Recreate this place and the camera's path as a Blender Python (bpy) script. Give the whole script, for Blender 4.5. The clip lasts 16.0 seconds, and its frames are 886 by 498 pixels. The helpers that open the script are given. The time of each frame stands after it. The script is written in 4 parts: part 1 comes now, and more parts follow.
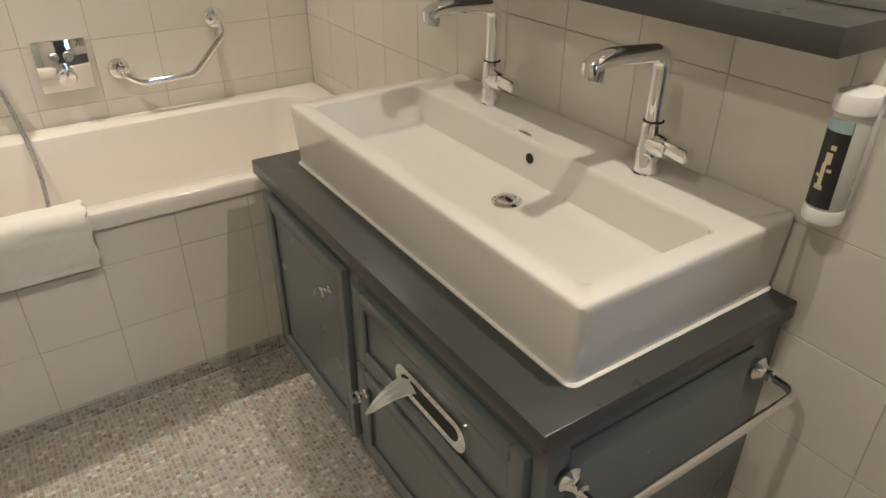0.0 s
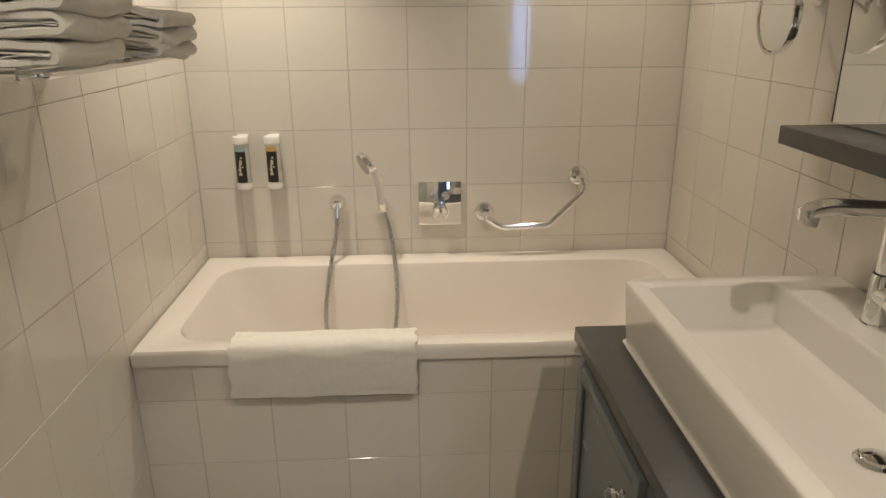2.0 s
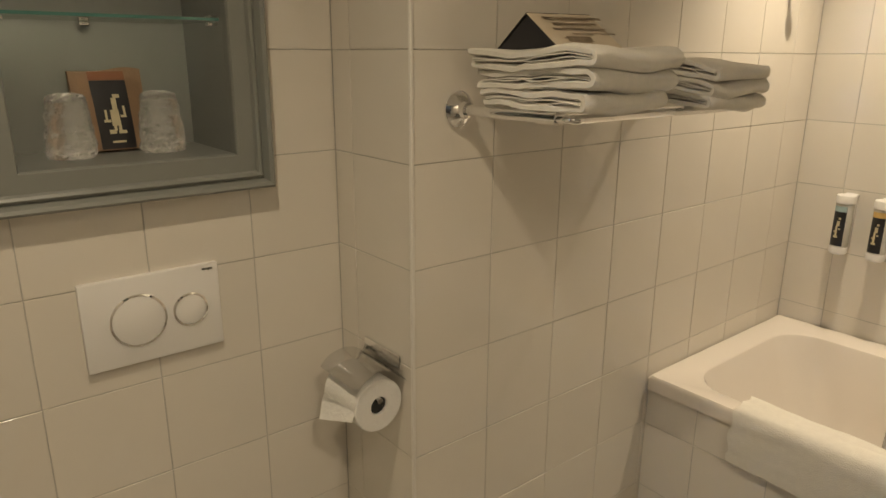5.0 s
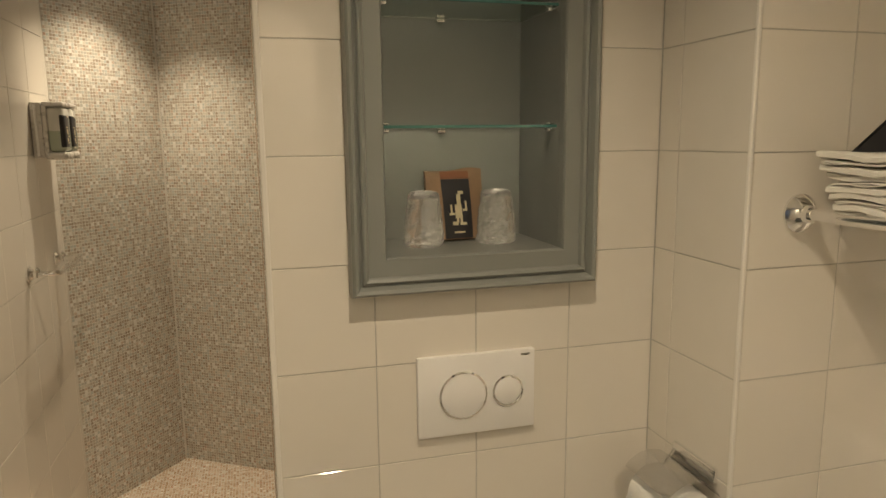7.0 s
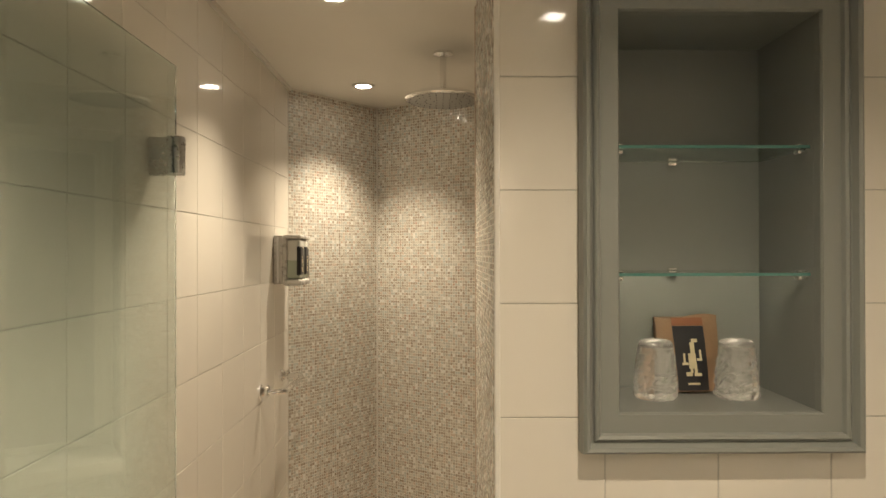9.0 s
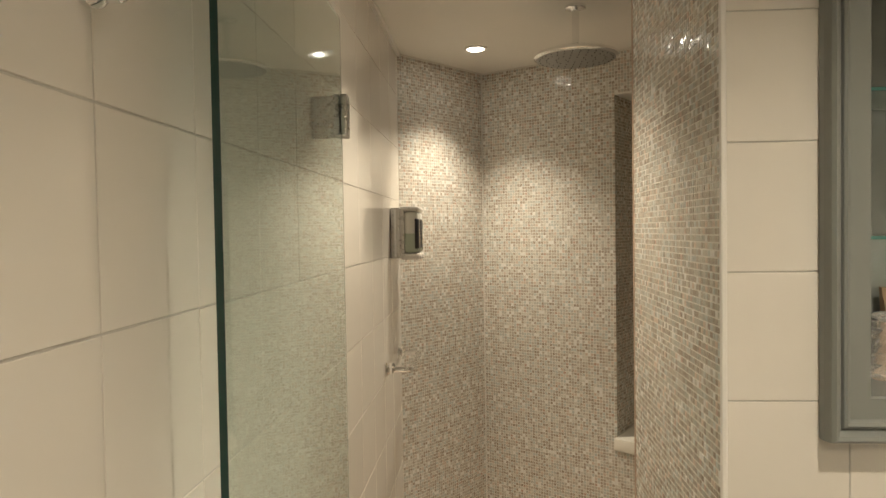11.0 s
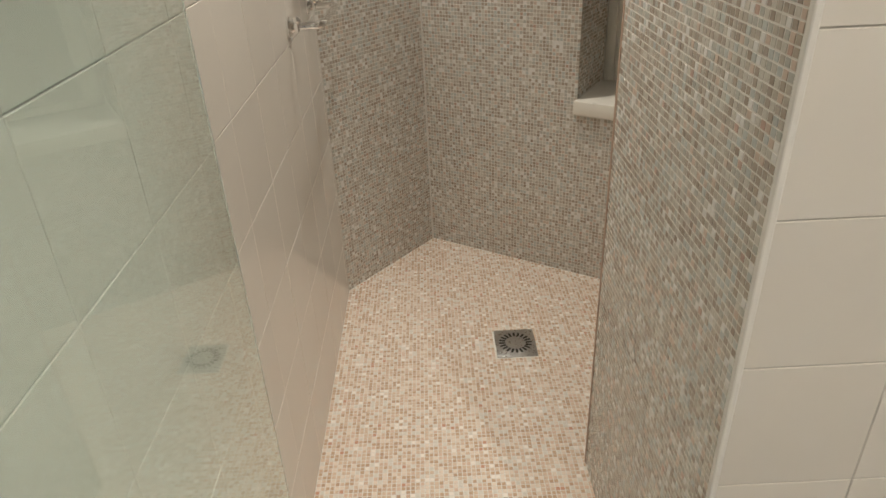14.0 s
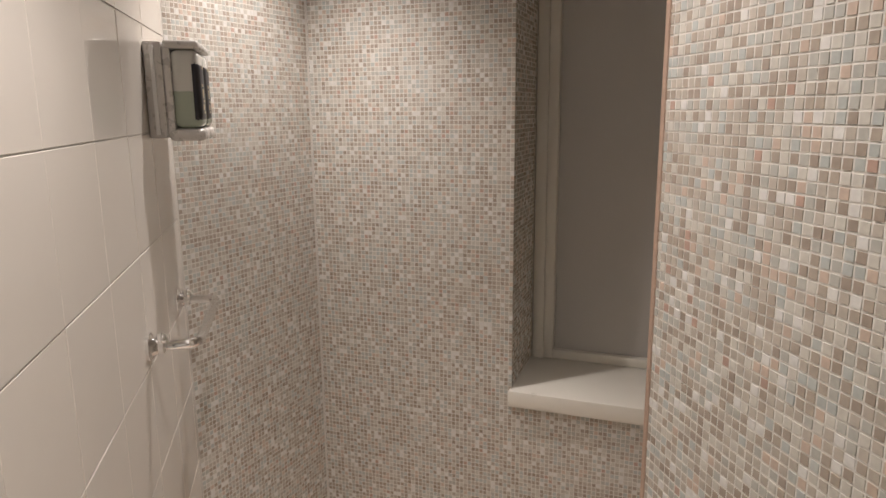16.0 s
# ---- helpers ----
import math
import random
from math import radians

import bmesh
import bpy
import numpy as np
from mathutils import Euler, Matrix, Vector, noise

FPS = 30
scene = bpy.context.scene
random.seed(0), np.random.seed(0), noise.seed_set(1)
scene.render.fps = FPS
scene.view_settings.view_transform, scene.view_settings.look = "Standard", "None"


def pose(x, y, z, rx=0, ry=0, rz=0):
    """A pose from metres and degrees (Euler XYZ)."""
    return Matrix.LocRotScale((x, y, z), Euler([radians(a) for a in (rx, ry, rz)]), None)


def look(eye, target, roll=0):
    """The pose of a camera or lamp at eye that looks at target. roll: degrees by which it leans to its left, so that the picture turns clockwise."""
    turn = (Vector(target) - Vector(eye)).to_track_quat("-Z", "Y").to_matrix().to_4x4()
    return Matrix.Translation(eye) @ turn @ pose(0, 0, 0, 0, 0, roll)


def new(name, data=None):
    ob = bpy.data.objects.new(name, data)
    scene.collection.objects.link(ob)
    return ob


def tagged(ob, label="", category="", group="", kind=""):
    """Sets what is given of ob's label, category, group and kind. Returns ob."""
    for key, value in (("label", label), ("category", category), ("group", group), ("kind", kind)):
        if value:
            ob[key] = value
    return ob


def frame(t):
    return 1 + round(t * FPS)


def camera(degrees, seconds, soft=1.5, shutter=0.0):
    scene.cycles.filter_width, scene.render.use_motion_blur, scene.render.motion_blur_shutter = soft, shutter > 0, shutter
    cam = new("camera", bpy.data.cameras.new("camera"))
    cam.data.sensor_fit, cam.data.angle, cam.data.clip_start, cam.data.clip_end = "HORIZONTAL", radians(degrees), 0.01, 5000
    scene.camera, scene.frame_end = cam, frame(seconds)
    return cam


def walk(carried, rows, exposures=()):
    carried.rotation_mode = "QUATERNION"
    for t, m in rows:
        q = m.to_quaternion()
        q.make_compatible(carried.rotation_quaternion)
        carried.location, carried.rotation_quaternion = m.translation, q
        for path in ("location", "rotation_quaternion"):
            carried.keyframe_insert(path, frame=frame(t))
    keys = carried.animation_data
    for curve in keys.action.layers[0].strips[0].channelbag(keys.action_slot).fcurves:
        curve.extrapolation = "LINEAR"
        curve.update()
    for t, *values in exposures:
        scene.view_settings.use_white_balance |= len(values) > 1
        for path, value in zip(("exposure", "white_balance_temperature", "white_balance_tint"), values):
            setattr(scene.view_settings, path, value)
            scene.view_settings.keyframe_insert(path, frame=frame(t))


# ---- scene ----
cam = camera(66.3, 16.0)
PATH = [
    (0, (0.004, 0.069, 1.354), (0.953, 1.508, 0.34), -0.0),
    (0.5, (0.003, 0.094, 1.371), (0.801, 1.686, 0.46), -0.7),
    (1, (0.005, 0.112, 1.379), (0.612, 1.846, 0.59), -0.8),
    (1.5, (0.041, 0.13, 1.384), (0.412, 1.967, 0.687), -0.6),
    (2, (0.086, 0.174, 1.39), (0.172, 2.066, 0.748), -0.4),
    (2.5, (0.15, 0.275, 1.397), (-0.065, 2.186, 0.848), -0.2),
    (3, (0.206, 0.33, 1.413), (-0.319, 2.196, 0.92), -0.4),
    (3.5, (0.283, 0.339, 1.425), (-0.547, 2.097, 0.955), -0.2),
    (4, (0.326, 0.326, 1.425), (-0.774, 1.927, 0.948), 0.2),
    (4.5, (0.326, 0.303, 1.42), (-0.994, 1.707, 0.887), 0.4),
    (5, (0.316, 0.279, 1.421), (-1.181, 1.486, 0.871), 0.3),
    (5.2, (0.314, 0.269, 1.424), (-1.24, 1.401, 0.874), 0.2),
    (7.3, (0.299, 0.178, 1.478), (-1.637, 0.615, 1.207), -0.6),
    (7.5, (0.299, 0.172, 1.49), (-1.652, 0.545, 1.259), -0.6),
    (8, (0.295, 0.151, 1.501), (-1.685, 0.4, 1.398), -0.5),
    (8.5, (0.29, 0.13, 1.506), (-1.705, 0.272, 1.492), -0.3),
    (9, (0.263, 0.101, 1.521), (-1.737, 0.121, 1.532), -0.1),
    (9.5, (0.228, 0.005, 1.538), (-1.769, -0.098, 1.565), 0.3),
    (9.7, (0.213, -0.037, 1.54), (-1.78, -0.177, 1.592), 0.3),
    (11.8, (0.061, -0.18, 1.481), (-1.918, -0.287, 1.217), -0.7),
    (12, (0.032, -0.186, 1.479), (-1.935, -0.291, 1.134), -0.3),
    (12.5, (0.004, -0.189, 1.451), (-1.917, -0.282, 0.905), -0.6),
    (13, (-0.033, -0.198, 1.416), (-1.907, -0.248, 0.719), -1.4),
    (13.5, (-0.143, -0.176, 1.381), (-1.955, -0.2, 0.534), -2.4),
    (14, (-0.297, -0.15, 1.369), (-2.046, -0.137, 0.4), -2.6),
    (14.5, (-0.42, -0.152, 1.362), (-2.222, -0.038, 0.508), -1.1),
    (15, (-0.575, -0.173, 1.386), (-2.448, 0.092, 0.735), -0.3),
    (15.5, (-0.716, -0.194, 1.422), (-2.61, 0.184, 0.898), -0.3),
    (16, (-0.819, -0.233, 1.455), (-2.732, 0.19, 1.053), -0.5),
]
LOOK = [(0.0, 0.13, 5500, 10), (2.0, -0.14, 5750, 10), (3.5, -0.38, 6050, 10), (4.5, -0.34, 6300, 10), (5.0, -0.22, 6500, 10), (7.5, 0.24, 6400, 10), (8.5, 0.48, 6250, 10), (9.5, 0.52, 6150, 10), (12.5, 0.5, 5450, 8), (13.5, 0.47, 5250, 9), (14.5, 0.38, 5200, 12), (15.5, 0.42, 5180, 16), (16.0, 0.39, 5180, 19)]
walk(cam, [(t, look(eye, target, roll)) for t, eye, target, roll in PATH], LOOK)

# ---- light ----
world = bpy.data.worlds.new("world")
scene.world = world
world.use_nodes = True
world.node_tree.nodes["Background"].inputs[0].default_value = (0.5, 0.6, 0.8, 1)
world.node_tree.nodes["Background"].inputs[1].default_value = 0.05

CEIL = 2.19
SPOTS = [(-0.38, 2.22), (0.66, 2.22), (0.72, 0.34), (-0.24, 0.43), (-2.45, -0.19), (-1.5, -0.165)]
WARM = (1.0, 0.815, 0.565)


def spot(x, y, watts, cone, blend):
    lamp = bpy.data.lights.new("spot_lamp", "SPOT")
    lamp.energy, lamp.color, lamp.spot_size, lamp.spot_blend, lamp.shadow_soft_size = watts, WARM, radians(cone), blend, 0.014
    ob = new("spot_lamp", lamp)
    ob.matrix_world = pose(x, y, CEIL - 0.012)


for (sx, sy), (watts_, cone_, blend_) in zip(SPOTS, ((66, 92, 1.0), (32, 96, 1.0), (40, 136, 0.7), (30, 138, 0.9), (40, 96, 1.0), (38, 100, 1.0))):
    spot(sx, sy, watts_, cone_, blend_)

day = bpy.data.lights.new("daylight", "AREA")
day.energy, day.color, day.shape, day.size, day.size_y = 55, (0.50, 0.71, 1.0), "RECTANGLE", 0.16, 1.3
new("daylight", day).matrix_world = pose(1.44, -3.41, 1.35, 90, 0, 180)


# ---- materials ----
def mat(name, colour=(0.8, 0.8, 0.8), rough=0.5, metal=0.0, noise_scale=0.0, amount=0.1, bump=0.0, bump_scale=60.0, rand="", spread=0.06, coat=0.0):
    """A plain surface with two scales of variation in colour and relief."""
    m = bpy.data.materials.new(name)
    m.use_nodes = True
    nt = m.node_tree
    b = nt.nodes["Principled BSDF"]
    b.inputs["Base Color"].default_value = (*colour, 1)
    b.inputs["Roughness"].default_value = rough
    b.inputs["Metallic"].default_value = metal
    b.inputs["Coat Weight"].default_value = coat
    co = nt.nodes.new("ShaderNodeTexCoord").outputs["Object"]
    if noise_scale:
        n = nt.nodes.new("ShaderNodeTexNoise")
        n.inputs["Scale"].default_value, n.inputs["Detail"].default_value = noise_scale, 6
        nt.links.new(co, n.inputs["Vector"])
        ramp = nt.nodes.new("ShaderNodeMapRange")
        ramp.inputs["To Min"].default_value, ramp.inputs["To Max"].default_value = 1 - amount, 1 + amount
        nt.links.new(n.outputs["Fac"], ramp.inputs["Value"])
        val = ramp.outputs["Result"]
        if rand:
            r = nt.nodes.new("ShaderNodeObjectInfo") if rand == "object" else nt.nodes.new("ShaderNodeNewGeometry")
            rr_ = nt.nodes.new("ShaderNodeMapRange")
            rr_.inputs["To Min"].default_value, rr_.inputs["To Max"].default_value = 1 - spread, 1 + spread
            nt.links.new(r.outputs["Random" if rand == "object" else "Random Per Island"], rr_.inputs["Value"])
            mul = nt.nodes.new("ShaderNodeMath")
            mul.operation = "MULTIPLY"
            nt.links.new(val, mul.inputs[0])
            nt.links.new(rr_.outputs["Result"], mul.inputs[1])
            val = mul.outputs[0]
        hsv = nt.nodes.new("ShaderNodeHueSaturation")
        hsv.inputs["Color"].default_value = (*colour, 1)
        nt.links.new(val, hsv.inputs["Value"])
        nt.links.new(hsv.outputs["Color"], b.inputs["Base Color"])
        rmap = nt.nodes.new("ShaderNodeMapRange")
        rmap.inputs["To Min"].default_value, rmap.inputs["To Max"].default_value = rough * 0.75, rough * 1.3
        nt.links.new(n.outputs["Fac"], rmap.inputs["Value"])
        nt.links.new(rmap.outputs["Result"], b.inputs["Roughness"])
    if bump:
        n2 = nt.nodes.new("ShaderNodeTexNoise")
        n2.inputs["Scale"].default_value, n2.inputs["Detail"].default_value = bump_scale, 3
        nt.links.new(co, n2.inputs["Vector"])
        bp = nt.nodes.new("ShaderNodeBump")
        bp.inputs["Strength"].default_value, bp.inputs["Distance"].default_value = bump, 0.004
        nt.links.new(n2.outputs["Fac"], bp.inputs["Height"])
        nt.links.new(bp.outputs["Normal"], b.inputs["Normal"])
    return m


def mosaic_mat(name, source, stops):
    """Small glass tesserae, each in one of several tints, with a pearly gloss."""
    m = mat(name, (0.5, 0.5, 0.5), 0.22)
    nt = m.node_tree
    b = nt.nodes["Principled BSDF"]
    r = nt.nodes.new("ShaderNodeObjectInfo") if source == "object" else nt.nodes.new("ShaderNodeNewGeometry")
    out = r.outputs["Random" if source == "object" else "Random Per Island"]
    ramp = nt.nodes.new("ShaderNodeValToRGB")
    ramp.color_ramp.interpolation = "CONSTANT"
    el = ramp.color_ramp.elements
    el[0].position, el[0].color = 0, (*stops[0][1], 1)
    el[1].position, el[1].color = stops[1][0], (*stops[1][1], 1)
    for p, c in stops[2:]:
        el.new(p).color = (*c, 1)
    nt.links.new(out, ramp.inputs["Fac"])
    n = nt.nodes.new("ShaderNodeTexNoise")
    n.inputs["Scale"].default_value, n.inputs["Detail"].default_value = 130, 4
    nt.links.new(nt.nodes.new("ShaderNodeTexCoord").outputs["Object"], n.inputs["Vector"])
    mr = nt.nodes.new("ShaderNodeMapRange")
    mr.inputs["To Min"].default_value, mr.inputs["To Max"].default_value = 0.82, 1.18
    nt.links.new(n.outputs["Fac"], mr.inputs["Value"])
    hsv = nt.nodes.new("ShaderNodeHueSaturation")
    nt.links.new(ramp.outputs["Color"], hsv.inputs["Color"])
    nt.links.new(mr.outputs["Result"], hsv.inputs["Value"])
    nt.links.new(hsv.outputs["Color"], b.inputs["Base Color"])
    mul = nt.nodes.new("ShaderNodeMath")
    mul.operation = "MULTIPLY_ADD"
    mul.inputs[1].default_value, mul.inputs[2].default_value = 0.3, 0.06
    nt.links.new(out, mul.inputs[0])
    nt.links.new(mul.outputs[0], b.inputs["Roughness"])
    return m


def glass_mat(name, tint, rough=0.0, ior=1.45):
    m = mat(name, tint, rough)
    m.node_tree.nodes["Principled BSDF"].inputs["Transmission Weight"].default_value = 1.0
    m.node_tree.nodes["Principled BSDF"].inputs["IOR"].default_value = ior
    return m


def glow_mat(name, colour, strength):
    m = mat(name, colour, 0.5)
    b = m.node_tree.nodes["Principled BSDF"]
    b.inputs["Emission Color"].default_value, b.inputs["Emission Strength"].default_value = (*colour, 1), strength
    return m


TILE = mat("glazed_cream_tile", (0.74, 0.70, 0.63), 0.055, noise_scale=5, amount=0.05, bump=0.055, bump_scale=11, rand="object", spread=0.025)
GROUT = mat("grey_grout", (0.50, 0.48, 0.44), 0.85, noise_scale=30, amount=0.15, bump=0.2, bump_scale=300)
MGROUT = mat("mosaic_grout", (0.74, 0.71, 0.65), 0.8, noise_scale=40, amount=0.12, bump=0.2, bump_scale=300)
PLASTER = mat("white_ceiling_paint", (0.80, 0.77, 0.71), 0.7, noise_scale=8, amount=0.03, bump=0.05, bump_scale=90)
PLAIN = mat("pale_wall_paint", (0.62, 0.58, 0.52), 0.8, noise_scale=8, amount=0.05)
CERAMIC = mat("white_ceramic", (0.80, 0.77, 0.72), 0.10, noise_scale=3, amount=0.02, coat=0.3)
ENAMEL = mat("bath_enamel", (0.80, 0.75, 0.69), 0.12, noise_scale=3, amount=0.02, coat=0.3)
CHROME = mat("chrome", (0.88, 0.88, 0.88), 0.05, 1.0, noise_scale=40, amount=0.04)
SATIN = mat("satin_silver_plastic", (0.60, 0.575, 0.54), 0.28, 0.15, noise_scale=60, amount=0.05)
STEEL = mat("brushed_steel", (0.55, 0.55, 0.54), 0.28, 1.0, noise_scale=120, amount=0.1)
GREY = mat("grey_lacquer", (0.150, 0.167, 0.170), 0.24, noise_scale=9, amount=0.03)
DARKTOP = mat("dark_grey_counter", (0.062, 0.064, 0.063), 0.30, noise_scale=25, amount=0.04, bump=0.04, bump_scale=400)
NICHE = mat("grey_green_paint", (0.23, 0.24, 0.225), 0.35, noise_scale=10, amount=0.05, bump=0.03, bump_scale=150)
TOWEL = mat("white_terry", (0.79, 0.765, 0.70), 0.95, noise_scale=60, amount=0.07, bump=0.6, bump_scale=420)
WHITE = mat("white_plastic", (0.80, 0.79, 0.77), 0.3, noise_scale=10, amount=0.02)
CLEARISH = mat("milky_plastic", (0.62, 0.61, 0.56), 0.25, noise_scale=10, amount=0.03)
SOAP = mat("greenish_liquid", (0.38, 0.42, 0.33), 0.2, noise_scale=10, amount=0.03)
BLACK = mat("black_print", (0.018, 0.018, 0.022), 0.4, noise_scale=30, amount=0.15)
DARKHOLE = mat("dark_gap", (0.02, 0.02, 0.02), 0.7)
GOLD = mat("pale_gold_print", (0.62, 0.55, 0.36), 0.5, noise_scale=80, amount=0.2)
TEAL = mat("pale_blue_print", (0.35, 0.48, 0.50), 0.5, noise_scale=80, amount=0.1)
AMBER = mat("amber_print", (0.62, 0.42, 0.15), 0.5, noise_scale=80, amount=0.1)
KRAFT = mat("kraft_paper", (0.26, 0.165, 0.095), 0.7, noise_scale=40, amount=0.15, bump=0.3, bump_scale=120)
RUST = mat("rust_print", (0.22, 0.085, 0.035), 0.6, noise_scale=40, amount=0.1)
FADED = mat("faded_brown_print", (0.40, 0.33, 0.24), 0.6, noise_scale=90, amount=0.3)
CARD = mat("printed_tan_card", (0.58, 0.50, 0.38), 0.6, noise_scale=30, amount=0.1)
PAPER = mat("tissue_paper", (0.80, 0.79, 0.76), 0.95, noise_scale=50, amount=0.05, bump=0.5, bump_scale=120)
PVC = mat("white_trim", (0.78, 0.75, 0.70), 0.35, noise_scale=10, amount=0.03)
SILL = mat("cream_sill_paint", (0.79, 0.755, 0.67), 0.3, noise_scale=8, amount=0.03, bump=0.03, bump_scale=80)
BLIND = mat("grey_frosted_film", (0.52, 0.50, 0.47), 0.5, noise_scale=5, amount=0.06)
GLASS = glass_mat("clear_glass", (0.80, 0.89, 0.855), 0.0, 1.52)
SHELFGLASS = glass_mat("shelf_glass", (0.80, 0.93, 0.88))
CRYSTAL = glass_mat("crystal", (0.97, 0.97, 0.96), 0.02)
WRAP = glass_mat("crinkled_wrap", (0.92, 0.91, 0.88), 0.12, 1.45)
WRAP.node_tree.nodes["Principled BSDF"].inputs["Transmission Weight"].default_value = 0.88
GREENEDGE = mat("green_glass_edge", (0.012, 0.045, 0.038), 0.12)
MIRROR = mat("mirror_silver", (0.88, 0.90, 0.89), 0.0, 1.0)
ORANGE = mat("terracotta_edge", (0.42, 0.30, 0.22), 0.6, noise_scale=60, amount=0.15)
LAMPGLOW = glow_mat("lamp_glow", (1.0, 0.86, 0.66), 26)
SKYGLOW = glow_mat("outdoor_glow", (0.62, 0.78, 1.0), 1.3)
WALLMIX = [(0, (0.51, 0.46, 0.39)), (0.2, (0.43, 0.37, 0.30)), (0.36, (0.62, 0.59, 0.52)), (0.52, (0.50, 0.49, 0.44)), (0.66, (0.37, 0.31, 0.25)),
           (0.76, (0.48, 0.50, 0.47)), (0.86, (0.56, 0.45, 0.36)), (0.92, (0.72, 0.70, 0.66)), (0.985, (0.46, 0.32, 0.25))]
BATHMIX = [(p, tuple(0.8 * v for v in c)) for p, c in WALLMIX]
FLOORMIX = [(0, (0.60, 0.50, 0.39)), (0.25, (0.50, 0.38, 0.27)), (0.45, (0.68, 0.62, 0.54)), (0.65, (0.56, 0.44, 0.34)), (0.8, (0.58, 0.57, 0.52)),
            (0.9, (0.42, 0.30, 0.20)), (0.95, (0.72, 0.70, 0.66)), (0.985, (0.46, 0.26, 0.17))]
FLOORMIX = [(p, (min(0.85, 1.15 * a), min(0.85, 1.08 * b), 1.02 * c)) for p, (a, b, c) in FLOORMIX]
MOSAIC = mosaic_mat("pearl_mosaic", "island", WALLMIX)
MOSAIC_PIECE = mosaic_mat("pearl_mosaic_piece", "object", WALLMIX)
FLOOR_PIECE = mosaic_mat("floor_mosaic_piece", "object", FLOORMIX)
MOSAIC_BATH = mosaic_mat("bathroom_floor_mosaic", "island", BATHMIX)
MOSAIC_FLOOR = mosaic_mat("floor_mosaic", "island", FLOORMIX)


# ---- shaping ----
def bm_box(x0, x1, y0, y1, z0, z1, bevel=0.0, seg=2):
    bm = bmesh.new()
    bmesh.ops.create_cube(bm, size=1.0)
    for v in bm.verts:
        v.co = Vector(((x0 + x1) / 2 + v.co.x * (x1 - x0), (y0 + y1) / 2 + v.co.y * (y1 - y0), (z0 + z1) / 2 + v.co.z * (z1 - z0)))
    if bevel:
        bmesh.ops.bevel(bm, geom=bm.edges[:], offset=bevel, segments=seg, affect="EDGES", profile=0.5)
    return bm


def bm_join(*parts_):
    out = bmesh.new()
    for p in parts_:
        me = bpy.data.meshes.new("tmp")
        p.to_mesh(me)
        p.free()
        out.from_mesh(me)
        bpy.data.meshes.remove(me)
    return out


def bm_move(bm, m):
    bmesh.ops.transform(bm, matrix=m, verts=bm.verts[:])
    return bm


def frame_to(p0, p1):
    p0, p1 = Vector(p0), Vector(p1)
    return Matrix.Translation(p0) @ (p1 - p0).to_track_quat("Z", "Y").to_matrix().to_4x4()


def bm_lathe(profile, p0=(0, 0, 0), p1=(0, 0, 1), n=28):
    """Turns (radius, height) pairs round the line from p0 towards p1."""
    bm = bmesh.new()
    rings = []
    for r, h in profile:
        rings.append([bm.verts.new((r * math.cos(2 * math.pi * i / n), r * math.sin(2 * math.pi * i / n), h)) for i in range(n)])
    for a, b in zip(rings, rings[1:]):
        for i in range(n):
            bm.faces.new((a[i], a[(i + 1) % n], b[(i + 1) % n], b[i]))
    bm.faces.new(rings[0][::-1])
    bm.faces.new(rings[-1])
    return bm_move(bm, frame_to(p0, p1))


def bm_rod(p0, p1, r, n=20, chamfer=0.15):
    h = (Vector(p1) - Vector(p0)).length
    c = min(r * chamfer, h / 4)
    return bm_lathe([(r - c, 0), (r, c), (r, h - c), (r - c, h)], p0, p1, n)


def smooth_path(points, steps=8):
    pts = [Vector(p) for p in points]
    pts = [2 * pts[0] - pts[1]] + pts + [2 * pts[-1] - pts[-2]]
    out = []
    for a, b, c, d in zip(pts, pts[1:], pts[2:], pts[3:]):
        for k in range(steps):
            t = k / steps
            out.append(0.5 * (2 * b + (c - a) * t + (2 * a - 5 * b + 4 * c - d) * t * t + (3 * b - a - 3 * c + d) * t ** 3))
    out.append(pts[-2])
    return out


def rounded_path(points, radius, steps=6):
    pts = [Vector(p) for p in points]
    out = [pts[0]]
    for a, b, c in zip(pts, pts[1:], pts[2:]):
        p, q = b + (a - b).normalized() * radius, b + (c - b).normalized() * radius
        out += [(1 - t) ** 2 * p + 2 * t * (1 - t) * b + t * t * q for t in [k / steps for k in range(steps + 1)]]
    return out + [pts[-1]]


def bm_tube(path, r, n=12, ridges=0.0):
    bm = bmesh.new()
    rings = []
    up = Vector((0.13, 0.31, 0.94)).normalized()
    for i, p in enumerate(path):
        d = (path[min(i + 1, len(path) - 1)] - path[max(i - 1, 0)]).normalized()
        s = d.cross(up)
        s = s.normalized() if s.length > 1e-4 else d.orthogonal().normalized()
        u = s.cross(d).normalized()
        up = u
        k = r * (1 + (ridges if i % 2 else -ridges))
        rings.append([bm.verts.new(p + k * (math.cos(2 * math.pi * j / n) * s + math.sin(2 * math.pi * j / n) * u)) for j in range(n)])
    for a, b in zip(rings, rings[1:]):
        for j in range(n):
            bm.faces.new((a[j], a[(j + 1) % n], b[(j + 1) % n], b[j]))
    bm.faces.new(rings[0][::-1])
    bm.faces.new(rings[-1])
    return bm


def loop(x0, x1, y0, y1, r, z, n=6):
    """Points of a rectangle with rounded corners at height z."""
    pts = []
    for cx, cy, a in ((x1 - r, y1 - r, 0), (x0 + r, y1 - r, 90), (x0 + r, y0 + r, 180), (x1 - r, y0 + r, 270)):
        for k in range(n + 1):
            t = radians(a + 90 * k / n)
            pts.append((cx + r * math.cos(t), cy + r * math.sin(t), z))
    return pts


